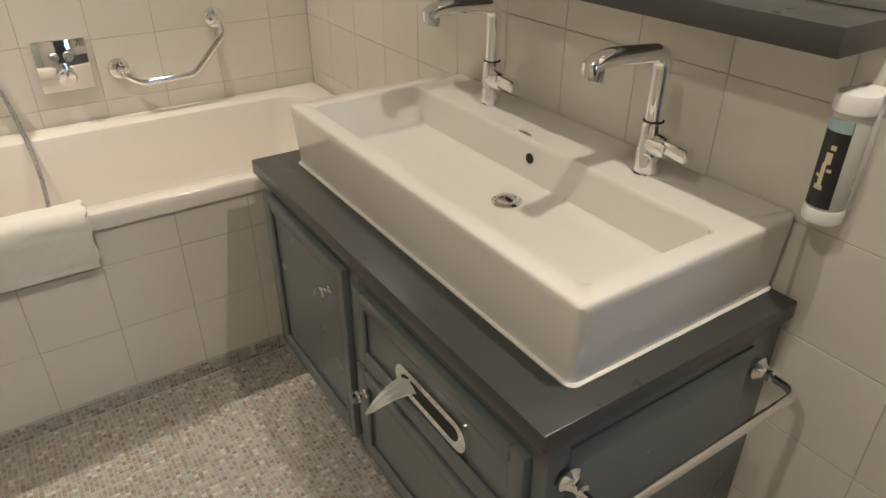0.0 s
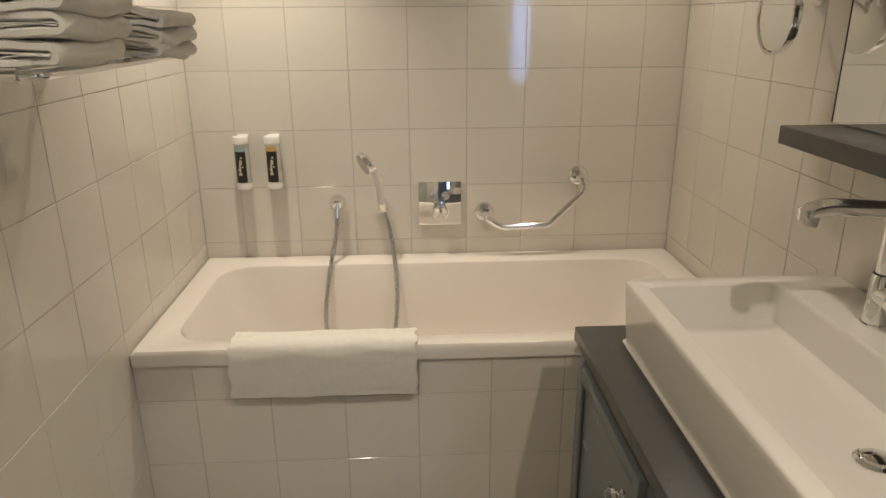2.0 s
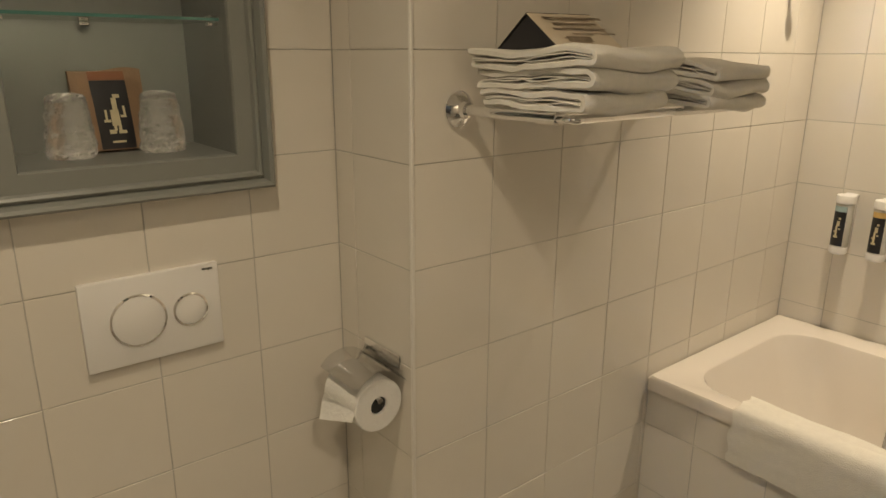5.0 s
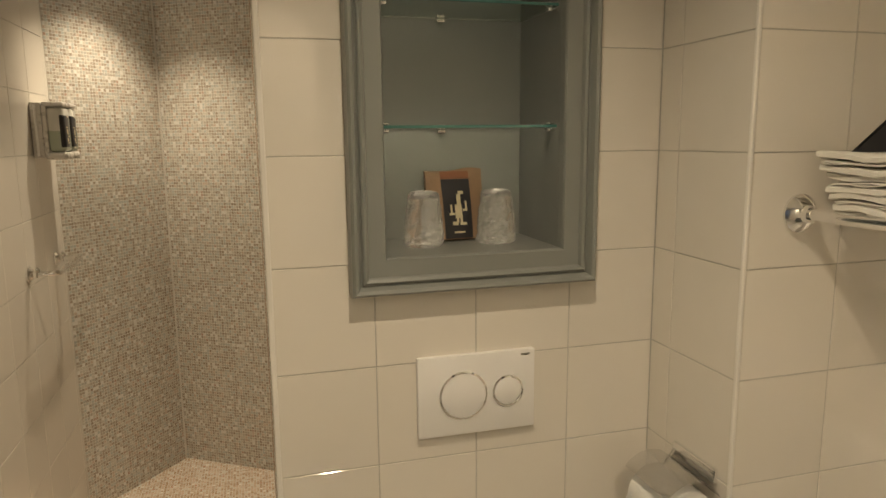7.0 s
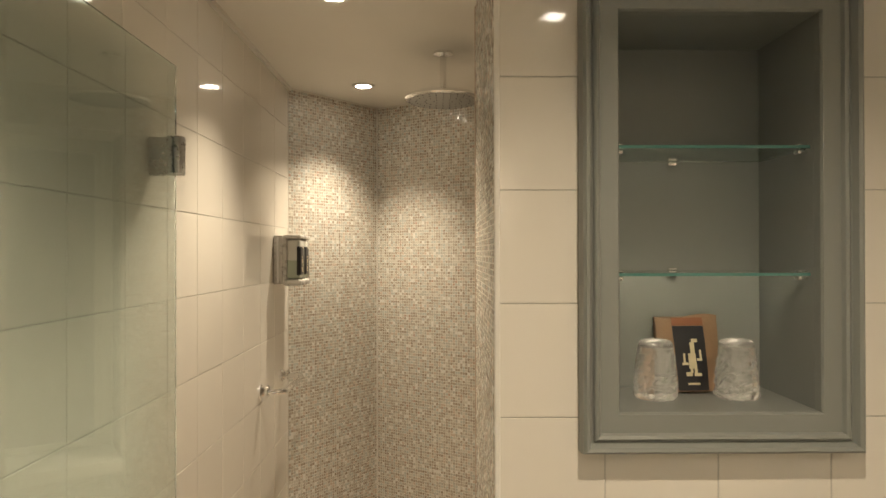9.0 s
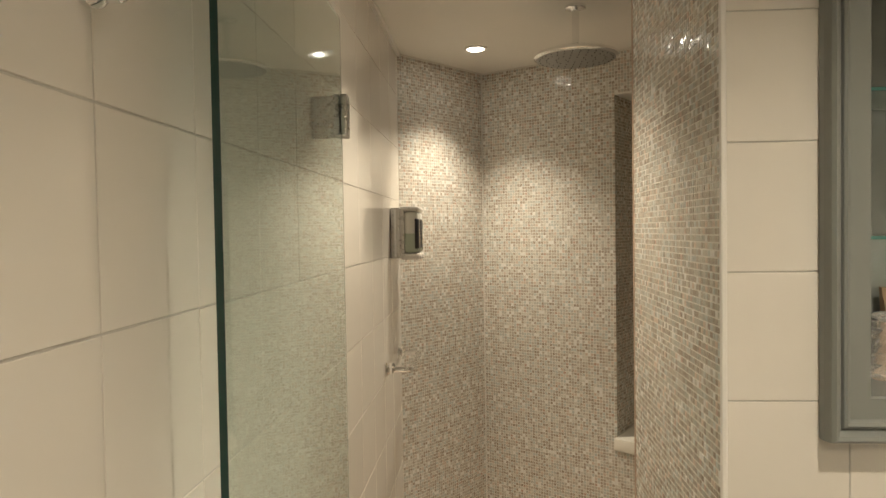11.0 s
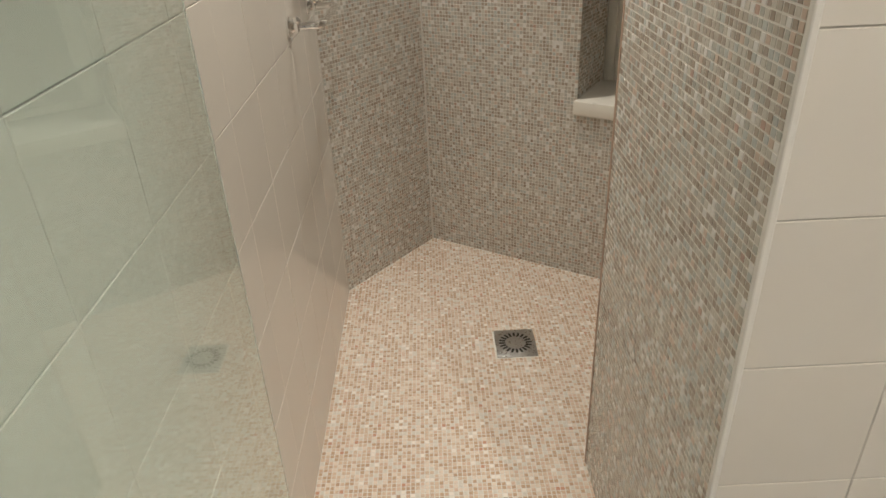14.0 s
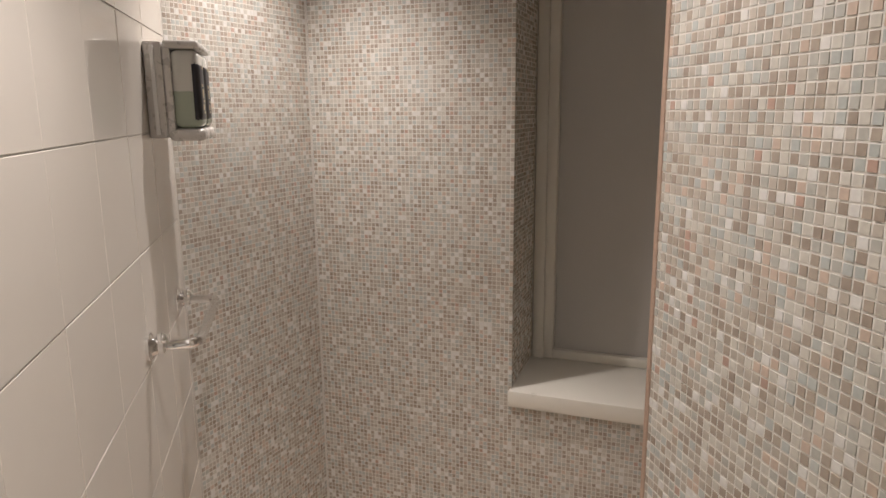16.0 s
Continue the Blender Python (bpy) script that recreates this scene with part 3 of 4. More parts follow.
# ---- soap dispensers ----
def dispenser(at, turn, top, label, scale=1.0):
    """A wall dispenser whose back lies at the origin and which faces -y."""
    m = pose(*at, 0, 0, turn) @ Matrix.Scale(scale, 4)
    t = thing("soap_dispenser", at, label, "dispenser", "wall soap dispensers")
    cy = -0.044

    def add(name, bm, material, note=""):
        return part(name, bm_move(bm, m), material, t, note)

    add("bracket", bm_join(bm_box(-0.016, 0.016, -0.014, 0, 0.01, 0.17, 0.003), bm_box(-0.014, 0.014, -0.03, -0.01, 0.15, 0.168, 0.003)), WHITE)
    add("bottle", bm_lathe([(0.022, 0.016), (0.0235, 0.02), (0.0235, 0.148), (0.022, 0.152)], (0, cy, 0), (0, cy, 1)), CLEARISH)
    add("base", bm_lathe([(0.020, 0), (0.0245, 0.004), (0.0255, 0.018), (0.024, 0.0225)], (0, cy, 0), (0, cy, 1)), WHITE)
    add("cap", bm_join(bm_lathe([(0.0245, 0.150), (0.0260, 0.1515), (0.0260, 0.170), (0.0240, 0.1735), (0.022, 0.174)], (0, cy, 0), (0, cy, 1)), bm_move(bm_box(-0.018, 0.018, -0.012, 0.012, -0.004, 0.003, 0.002), pose(0, -0.013, 0.170, 6))), WHITE)

    def wrap(z0, z1, a0, a1, r, n=10):
        lo = bmesh.new()
        prev = None
        for k in range(n + 1):
            a = radians(a0 + (a1 - a0) * k / n)
            v = [lo.verts.new((rr * math.sin(a), cy - rr * math.cos(a), z)) for rr, z in ((r, z0), (r, z1), (r - 0.001, z1), (r - 0.001, z0))]
            if prev:
                for i in range(4):
                    lo.faces.new((prev[i], v[i], v[(i + 1) % 4], prev[(i + 1) % 4]))
            prev = v
        return lo

    add("label", wrap(0.026, 0.142, -52, 38, 0.0242), BLACK, "black printed label")
    add("label_band", wrap(0.127, 0.1425, -50, 36, 0.0245), top, "coloured band")
    for z0, z1, a0, a1 in ((0.05, 0.056, -26, 2), (0.056, 0.085, -18, -4), (0.085, 0.100, -14, 6), (0.066, 0.070, -30, -14), (0.075, 0.079, 0, 14), (0.104, 0.110, -6, 10)):
        add("print_bar", wrap(z0, z1, a0, a1, 0.0246, 4), GOLD, "pale printed bar")


dispenser((XR, 0.515, 0.868), -90, TEAL, "white soap dispenser with black label beside the mirror", 1.15)
dispenser((-0.497, YB, 0.832), 0, TEAL, "white soap dispenser with black label above the bathtub", 1.06)
dispenser((-0.391, YB, 0.832), 0, AMBER, "white shampoo dispenser with amber-topped label above the bathtub", 1.06)

# ---- bath fittings ----
mixer = thing("bath_mixer", (0.184, YB, 0.755), "square chrome thermostat plate with round knob", "mixer")
part("plate", bm_box(0.107, 0.262, YB - 0.012, YB - 0.001, 0.676, 0.838, 0.003), CHROME, mixer)
part("knob", bm_join(bm_rod((0.184, YB - 0.012, 0.729), (0.184, YB - 0.055, 0.729), 0.028, 24), bm_box(0.178, 0.19, YB - 0.066, YB - 0.05, 0.715, 0.756, 0.003)), CHROME, mixer)
for bx in (0.163, 0.205):
    part("button", bm_rod((bx, YB - 0.012, 0.787), (bx, YB - 0.026, 0.787), 0.015, 20), STEEL, mixer)

grab_bar = thing("grab_bar", (0.5, YB, 0.7), "angled chrome grab bar on the tiled wall", "grab bar")
gpath = rounded_path([(0.345, YB - 0.004, 0.722), (0.350, YB - 0.055, 0.712), (0.405, YB - 0.058, 0.676), (0.575, YB - 0.058, 0.682), (0.700, YB - 0.058, 0.808), (0.693, YB - 0.05, 0.845), (0.685, YB - 0.004, 0.850)], 0.022)
part("bar", bm_tube(gpath, 0.0125, 16), CHROME, grab_bar)
for gx, gz in ((0.345, 0.722), (0.685, 0.850)):
    part("flange", bm_lathe([(0.036, 0), (0.036, 0.006), (0.030, 0.014), (0.016, 0.018)], (gx, YB - 0.0005, gz), (gx, 0, gz)), CHROME, grab_bar)

hand_shower = thing("hand_shower", (-0.1, YB, 0.76), "chrome hand shower with hose hanging in the bathtub", "shower")
part("elbow", bm_join(bm_lathe([(0.031, 0), (0.031, 0.005), (0.026, 0.012), (0.018, 0.03), (0.016, 0.036)], (-0.184, YB - 0.0005, 0.765), (-0.184, 0, 0.765)),
     bm_rod((-0.184, YB - 0.028, 0.765), (-0.186, YB - 0.036, 0.715), 0.011)), CHROME, hand_shower)
part("holder", bm_join(bm_rod((-0.02, YB - 0.0005, 0.765), (-0.02, YB - 0.04, 0.765), 0.016), bm_lathe([(0.013, 0), (0.017, 0.03)], (-0.02, YB - 0.048, 0.745), (-0.024, YB - 0.055, 0.79))), CHROME, hand_shower)
part("hose", bm_tube(smooth_path([(-0.186, YB - 0.037, 0.72), (-0.190, YB - 0.06, 0.66), (-0.212, YB - 0.11, 0.55), (-0.228, YB - 0.17, 0.42), (-0.215, YB - 0.23, 0.30), (-0.15, YB - 0.27, 0.21),
     (-0.06, YB - 0.27, 0.20), (0.0, YB - 0.23, 0.28), (0.022, YB - 0.17, 0.42), (0.02, YB - 0.11, 0.55), (0.0, YB - 0.06, 0.68), (-0.02, YB - 0.048, 0.745)], 14), 0.0075, 10, 0.05), STEEL, hand_shower)
handset = part("handle", bm_tube(smooth_path([(-0.02, YB - 0.048, 0.74), (-0.028, YB - 0.056, 0.80), (-0.036, YB - 0.064, 0.86), (-0.05, YB - 0.075, 0.90)]), 0.0125, 14), WHITE, hand_shower, "white and chrome handle")
part("head", bm_lathe([(0.010, -0.016), (0.032, -0.012), (0.043, 0.0), (0.043, 0.010), (0.040, 0.014)], (-0.070, YB - 0.085, 0.925), (-0.070 - 0.80, YB - 0.085 - 0.42, 0.925 - 0.42)), CHROME, hand_shower)
part("spray_face", bm_lathe([(0.037, 0.0142), (0.036, 0.0165)], (-0.070, YB - 0.085, 0.925), (-0.070 - 0.80, YB - 0.085 - 0.42, 0.925 - 0.42)), STEEL, hand_shower, "grey nozzle face")


# ---- towels ----
def cloth_over(points, y0, y1, thick, along="x", seed=0, rough_=0.004, nu=40):
    """A folded cloth: a profile drawn out along an axis, with uneven folds."""
    bm = bmesh.new()
    prof = smooth_path(points, 6)
    grid = []
    for i in range(nu + 1):
        u = y0 + (y1 - y0) * i / nu
        row = []
        for j, p in enumerate(prof):
            w = noise.noise(Vector((u * 9 + seed, j * 0.35, seed * 1.7))) * rough_ + noise.noise(Vector((u * 40, j * 1.1, seed))) * rough_ * 0.4
            q = (u + 0.004 * math.sin(j * 0.9 + seed) if i in (0, nu) else u, p.y + w, p.z + w) if along == "x" else (p.x + w, u, p.z + w)
            row.append(bm.verts.new(q))
        grid.append(row)
    for a, b in zip(grid, grid[1:]):
        for j in range(len(prof) - 1):
            bm.faces.new((a[j], a[j + 1], b[j + 1], b[j]))
    bmesh.ops.recalc_face_normals(bm, faces=bm.faces[:])
    bmesh.ops.solidify(bm, geom=bm.faces[:], thickness=thick)
    return bm


bath_mat = thing("bath_mat", (-0.16, YF, RIM), "white terry bath mat folded over the bathtub rim", "towel")
part("cloth", cloth_over([(0, YF - 0.026, 0.436), (0, YF - 0.028, 0.48), (0, YF - 0.026, 0.540), (0, YF - 0.012, 0.572), (0, YF + 0.03, 0.573), (0, YF + 0.062, 0.570), (0, YF + 0.088, 0.53), (0, YF + 0.10, 0.45)], -0.405, 0.087, -0.011, "x", 3, 0.0035), TOWEL, bath_mat)


def folded_towel(x0, x1, y0, y1, z0, h, seed, group, droop=0.0):
    """A thick towel folded over itself: an outer layer bent round at the front and a folded inner layer, open at both ends."""
    t = thing("folded_towel", ((x0 + x1) / 2, (y0 + y1) / 2, z0), "white terry towel folded in thick layers on the chrome shelf", "towel", group)

    def layer(name, xa, xb, za, height, thick, salt):
        r = (height - thick) / 2
        mid = [(xa + (xb - height / 2 - xa) * k / 12, za + height - thick / 2) for k in range(13)]
        mid += [(xb - height / 2 + 1.15 * r * math.sin(math.pi * k / 9), za + height / 2 + r * math.cos(math.pi * k / 9)) for k in range(1, 9)]
        mid += [(xa + 0.006 + (xb - height / 2 - xa - 0.006) * k / 12, za + thick / 2) for k in range(12, -1, -1)]
        nrm = []
        for k in range(len(mid)):
            (ax, az), (bx, bz) = mid[max(k - 1, 0)], mid[min(k + 1, len(mid) - 1)]
            d = math.hypot(bx - ax, bz - az) or 1
            nrm.append((-(bz - az) / d, (bx - ax) / d))
        bm = bmesh.new()
        rows3 = []
        nu = 30
        for i in range(nu + 1):
            u = i / nu
            e = min(u, 1 - u)
            pinch = 0.55 + 0.45 * math.sqrt(1 - (1 - min(1, e / 0.06)) ** 2)
            ring = []
            for side in (0.5, -0.5):
                for k in (range(len(mid)) if side > 0 else range(len(mid) - 1, -1, -1)):
                    (px, pz), (nx, nz) = mid[k], nrm[k]
                    w = side * thick * pinch
                    px, pz = px + nx * w, pz + nz * w
                    end = max(0, 1 - e / 0.25)
                    pz += 0.009 * noise.noise(Vector((u * 2.2 + seed, px * 9, 0.3))) + (0.0045 * end + 0.0015) * noise.noise(Vector((px * 17, seed * 3.1 + salt + k // 14, u * 4)))
                    pz -= droop * max(0.0, px - (SX - 0.02)) / 0.08
                    px += 0.007 * noise.noise(Vector((u * 4, seed, pz * 30)))
                    ring.append(bm.verts.new((px, y0 + (y1 - y0) * u + 0.010 * end * noise.noise(Vector((px * 14, k // 14, seed + salt))) * (1 if u < 0.5 else -1), pz)))
            rows3.append(ring)
        n = len(rows3[0])
        for a, b in zip(rows3, rows3[1:]):
            for k in range(n):
                bm.faces.new((a[k], a[(k + 1) % n], b[(k + 1) % n], b[k]))
        for ring in (rows3[0], rows3[-1]):
            for k in range(n // 2 - 1):
                bm.faces.new((ring[k], ring[k + 1], ring[n - 2 - k], ring[n - 1 - k]))
        part(name, bm, TOWEL, t)

    layer("outer_fold", x0, x1, z0, h, 0.40 * h, 0)
    layer("inner_fold", x0 + 0.012, x1 - 0.32 * h, z0 + 0.405 * h, 0.19 * h, 0.09 * h, 5)
    return t


SZ, SX, RY0, RY1 = 1.324, XL + 0.278, 1.108, 1.66
towel_shelf = thing("towel_shelf", (XL, 1.4, SZ), "chrome wall rack carrying stacks of folded towels", "rack")
for ry in (RY0, RY1):
    part("bracket", bm_tube([Vector((XL, ry, SZ)), Vector((SX - 0.03, ry, SZ))], 0.0105, 16), CHROME, towel_shelf)
    part("flange", bm_lathe([(0.034, 0), (0.034, 0.005), (0.026, 0.014), (0.016, 0.020), (0.014, 0.03)], (XL + 0.0005, ry, SZ), (1, ry, SZ)), CHROME, towel_shelf)
part("front_bar", bm_tube(rounded_path([(SX - 0.06, RY0, SZ), (SX, RY0, SZ), (SX, RY1, SZ), (SX - 0.06, RY1, SZ)], 0.02), 0.0075, 14), CHROME, towel_shelf)
for q in range(3):
    part("rod", bm_rod((XL + 0.06 + 0.065 * q, RY0, SZ), (XL + 0.06 + 0.065 * q, RY1, SZ), 0.005, 12), CHROME, towel_shelf)
z = SZ + 0.009
for k in range(3):
    folded_towel(XL + 0.066 - 0.014 * k, -0.362 + 0.010 * (k > 0) + 0.006 * (k == 2), 1.105 - 0.006 * (k == 2), 1.318 + 0.006 * k, z, 0.034, 11 + 3 * k, "folded towels on the rack")
    z += 0.0325
STACK_TOP = z
z = SZ + 0.009
for k in range(3):
    folded_towel(XL + 0.05, -0.340 + 0.004 * k, 1.415 + 0.004 * k, 1.615 - 0.005 * k, z, 0.028, 31 + k, "folded towels on the rack", 0.010)
    z += 0.0265
tent = thing("tent_card", (XL + 0.12, 1.21, STACK_TOP), "folded printed card, black inside, on the towel stack", "card")
tz = STACK_TOP - 0.001
ty0, ty1 = 1.140, 1.270
def slab(a, b, th):
    """A thin sheet between two edges given as (x, z), drawn out along y."""
    a, b = Vector((a[0], 0, a[1])), Vector((b[0], 0, b[1]))
    n = (b - a).cross(Vector((0, 1, 0))).normalized() * th
    bm = bmesh.new()
    f = [[bm.verts.new((p.x, yy, p.z)) for p in (a, b, b + n, a + n)] for yy in (ty0, ty1)]
    bm.faces.new(f[0])
    bm.faces.new(f[1][::-1])
    for i in range(4):
        bm.faces.new((f[0][i], f[0][(i + 1) % 4], f[1][(i + 1) % 4], f[1][i]))
    return bm


def skew(bm):
    """Turns the card's far end outwards from the wall."""
    for v in bm.verts:
        v.co.x += YAW * (v.co.y - ty0)
    return bm


AX, AZ = XL + 0.138, tz + 0.060
YAW = 0.2
part("front_leaf", skew(slab((XL + 0.215, tz + 0.004), (AX, AZ), 0.0015)), CARD, tent)
part("back_leaf", skew(slab((XL + 0.068, tz), (AX, AZ), 0.0015)), BLACK, tent)
bm = bmesh.new()
fs = [[bm.verts.new(p) for p in ((XL + 0.071, yy, tz + 0.001), (XL + 0.211, yy, tz + 0.004), (AX, yy, AZ - 0.003))] for yy in (ty0 + 0.002, ty0 + 0.004)]
bm.faces.new(fs[0])
bm.faces.new(fs[1][::-1])
for i in range(3):
    bm.faces.new((fs[0][i], fs[0][(i + 1) % 3], fs[1][(i + 1) % 3], fs[1][i]))
part("end_leaf", skew(bm), BLACK, tent, "black end of the card")
for k, (q0, q1, yy0, yy1) in enumerate(((0.12, 0.2, 0.02, 0.14), (0.3, 0.36, 0.03, 0.12), (0.45, 0.5, 0.02, 0.13), (0.6, 0.63, 0.05, 0.14), (0.7, 0.86, 0.03, 0.08))):
    pa, pb = Vector((AX, AZ)), Vector((XL + 0.215, tz + 0.004))
    nrm = Vector((-(pb - pa).y, (pb - pa).x)).normalized() * 0.0022
    a, b = pa.lerp(pb, q0) + nrm, pa.lerp(pb, q1) + nrm
    bm = bmesh.new()
    bm.faces.new([bm.verts.new(p) for p in ((a.x, ty0 + yy0, a.y), (a.x, ty0 + yy1, a.y), (b.x, ty0 + yy1, b.y), (b.x, ty0 + yy0, b.y))])
    bmesh.ops.solidify(bm, geom=bm.faces[:], thickness=0.0006)
    part("print_bar", skew(bm), FADED, tent, "faded brown printed bar")


def wall_hook(at, out, label):
    """A chrome disc with a peg that ends in a knob. out: unit vector off the wall."""
    a, o = Vector(at), Vector(out)
    t = thing("wall_hook", at, label, "hook", "chrome wall hooks")
    part("plate", bm_lathe([(0.033, 0), (0.033, 0.006), (0.027, 0.012), (0.013, 0.016)], a + o * 0.0005, a + o), CHROME, t)
    part("peg", bm_lathe([(0.008, 0), (0.007, 0.035), (0.013, 0.04), (0.017, 0.048), (0.015, 0.054), (0.006, 0.057)], a + o * 0.012, a + o), CHROME, t)
    part("lower_peg", bm_tube(smooth_path([a + o * 0.008 + Vector((0, 0, -0.018)), a + o * 0.03 + Vector((0, 0, -0.026)), a + o * 0.038 + Vector((0, 0, -0.012))]), 0.005), CHROME, t)


wall_hook((XL, 2.33, 1.645), (1, 0, 0), "chrome hook on the tiled wall by the bathtub")
wall_hook((-0.415, YS, 1.728), (0, 1, 0), "chrome robe hook on the tiled wall by the shower")

# ---- toilet wall ----
flush = thing("flush_plate", (XN, 0.608, 0.95), "white dual flush plate with two chrome-ringed buttons", "flush plate")
part("plate", bm_box(XN - 0.001, XN + 0.013, 0.478, 0.724, 0.871, 1.037, 0.003), WHITE, flush)
for fy, r in ((0.571, 0.047), (0.665, 0.030)):
    part("ring", bm_lathe([(r + 0.003, 0.0), (r + 0.003, 0.003), (r - 0.001, 0.004), (r - 0.001, 0.001)], (XN + 0.0125, fy, 0.954), (1, fy, 0.954), 48), CHROME, flush)
    part("button", bm_lathe([(r - 0.0012, 0), (r - 0.0012, 0.0025), (r - 0.004, 0.004)], (XN + 0.0127, fy, 0.954), (1, fy, 0.954), 48), WHITE, flush)
part("maker_mark", bm_box(XN + 0.013, XN + 0.0136, 0.693, 0.713, 1.025, 1.029), STEEL, flush, "tiny grey printed bar")

roll_holder = thing("toilet_roll_holder", (-0.75, YP, 0.80), "chrome toilet roll holder with a curved cover", "holder")
RY, RZ = YP - 0.062, 0.765
part("mount", bm_join(bm_box(-0.83, -0.70, YP - 0.012, YP - 0.001, 0.815, 0.845, 0.003), bm_rod((-0.825, YP - 0.006, 0.83), (-0.825, RY, RZ + 0.002), 0.005), bm_rod((-0.825, RY, RZ), (-0.695, RY, RZ), 0.006)), CHROME, roll_holder)
bm = bmesh.new()
prev = None
for k in range(15):
    a = radians(25 + 120 * k / 14)
    v = [bm.verts.new((xx, RY + 0.066 * math.cos(a), RZ + 0.066 * math.sin(a))) for xx in (-0.835, -0.69)]
    if prev:
        bm.faces.new((prev[0], prev[1], v[1], v[0]))
    prev = v
bmesh.ops.solidify(bm, geom=bm.faces[:], thickness=0.0015)
part("cover", bm, CHROME, roll_holder, "curved polished cover")
roll = thing("toilet_roll", (-0.76, RY, RZ), "white toilet paper roll with its end folded to a point", "toilet paper")
bm = bmesh.new()
n = 40
prev = None
for k in range(n + 1):
    a = 2 * math.pi * k / n
    v = [bm.verts.new((xx, RY + r * math.cos(a), RZ - 0.012 + r * math.sin(a))) for xx, r in ((-0.82, 0.019), (-0.82, 0.055), (-0.702, 0.055), (-0.700, 0.053), (-0.700, 0.019))]
    if prev:
        for i in range(5):
            bm.faces.new((prev[i], v[i], v[(i + 1) % 5], prev[(i + 1) % 5]))
    prev = v
bmesh.ops.remove_doubles(bm, verts=bm.verts[:], dist=0.0001)
part("paper", bm, PAPER, roll)
part("core", bm_rod((-0.818, RY, RZ - 0.012), (-0.704, RY, RZ - 0.012), 0.0188), DARKHOLE, roll, "dark hollow core")
bm = bmesh.new()
tip = [bm.verts.new(p) for p in ((-0.82, RY - 0.052, RZ - 0.005), (-0.702, RY - 0.052, RZ - 0.005), (-0.705, RY - 0.060, RZ - 0.03), (-0.79, RY - 0.085, RZ - 0.052), (-0.82, RY - 0.062, RZ - 0.03))]
bm.faces.new(tip)
bmesh.ops.solidify(bm, geom=bm.faces[:], thickness=0.0015)
part("loose_end", bm, PAPER, roll, "folded paper tip")

# ---- recess with glass shelves ----
niche = thing("wall_niche_cabinet", (XN, 0.6, NZ0), "grey-green painted recess with a moulded frame", "niche")
xb = XN - ND
part("back", bm_box(xb - 0.008, xb, NY0 - 0.008, NY1 + 0.008, NZ0 - 0.008, NZ1 + 0.008), NICHE, niche)
for n_, bx_ in (("side", (xb, XN - 0.0045, NY0 - 0.008, NY0, NZ0, NZ1)), ("side", (xb, XN - 0.0045, NY1, NY1 + 0.008, NZ0, NZ1)),
                ("bottom", (xb, XN - 0.0045, NY0 - 0.008, NY1 + 0.008, NZ0 - 0.008, NZ0)), ("top", (xb, XN - 0.0045, NY0 - 0.008, NY1 + 0.008, NZ1, NZ1 + 0.008))):
    part(n_, bm_box(*bx_), NICHE, niche)


def moulding(corners, profile):
    """A mitred frame: corners as (y, z) of the inner edge, profile as (outward offset, height off the wall)."""
    (ya, za), (yb, zb) = corners
    bm = bmesh.new()
    rings = []
    for sy_, sz_ in ((0, 0), (1, 0), (1, 1), (0, 1)):
        rings.append([bm.verts.new((XN + h_, (yb + o_ if sy_ else ya - o_), (zb + o_ if sz_ else za - o_))) for o_, h_ in profile])
    n = len(profile)
    for i in range(4):
        a, b = rings[i], rings[(i + 1) % 4]
        for j in range(n):
            bm.faces.new((a[j], a[(j + 1) % n], b[(j + 1) % n], b[j]))
    return bm


part("frame", moulding(((NY0, NZ0), (NY1, NZ1)), [(0, -0.004), (0, 0.0162), (0.003, 0.0216), (0.034, 0.0216), (0.037, 0.0297), (0.042, 0.0324), (0.046, 0.0297), (0.048, 0.0243), (0.051, 0.027),
     (0.056, 0.0378), (0.062, 0.0405), (0.067, 0.0351), (0.069, 0.0162), (0.069, 0.001), (0.02, 0)]), NICHE, niche, "stepped moulded frame", False)


def glass_shelf(zz):
    t = thing("glass_shelf", ((XN + xb) / 2, 0.6, zz), "clear greenish glass shelf on small chrome clips", "shelf", "glass shelves in the recess")
    part("pane", bm_box(xb + 0.012, XN - 0.012, NY0 + 0.002, NY1 - 0.002, zz, zz + 0.006), SHELFGLASS, t).visible_shadow = False
    part("front_edge", bm_box(XN - 0.0118, XN - 0.0112, NY0 + 0.002, NY1 - 0.002, zz + 0.0005, zz + 0.0055), mat_edge, t, "green polished edge").visible_shadow = False
    for cx_, cy_ in ((XN - 0.03, NY0 + 0.009), (XN - 0.03, NY1 - 0.009), (xb + 0.010, 0.59)):
        part("clip", bm_join(bm_box(cx_ - 0.008, cx_ + 0.008, cy_ - 0.009, cy_ + 0.009, zz - 0.008, zz - 0.0005, 0.002), bm_box(cx_ - 0.008, cx_ + 0.008, cy_ - 0.009, cy_ + 0.009, zz + 0.0065, zz + 0.010, 0.0015)), CHROME, t)


mat_edge = mat("sea_green_edge", (0.07, 0.19, 0.17), 0.1)
glass_shelf(1.478)
glass_shelf(1.708)


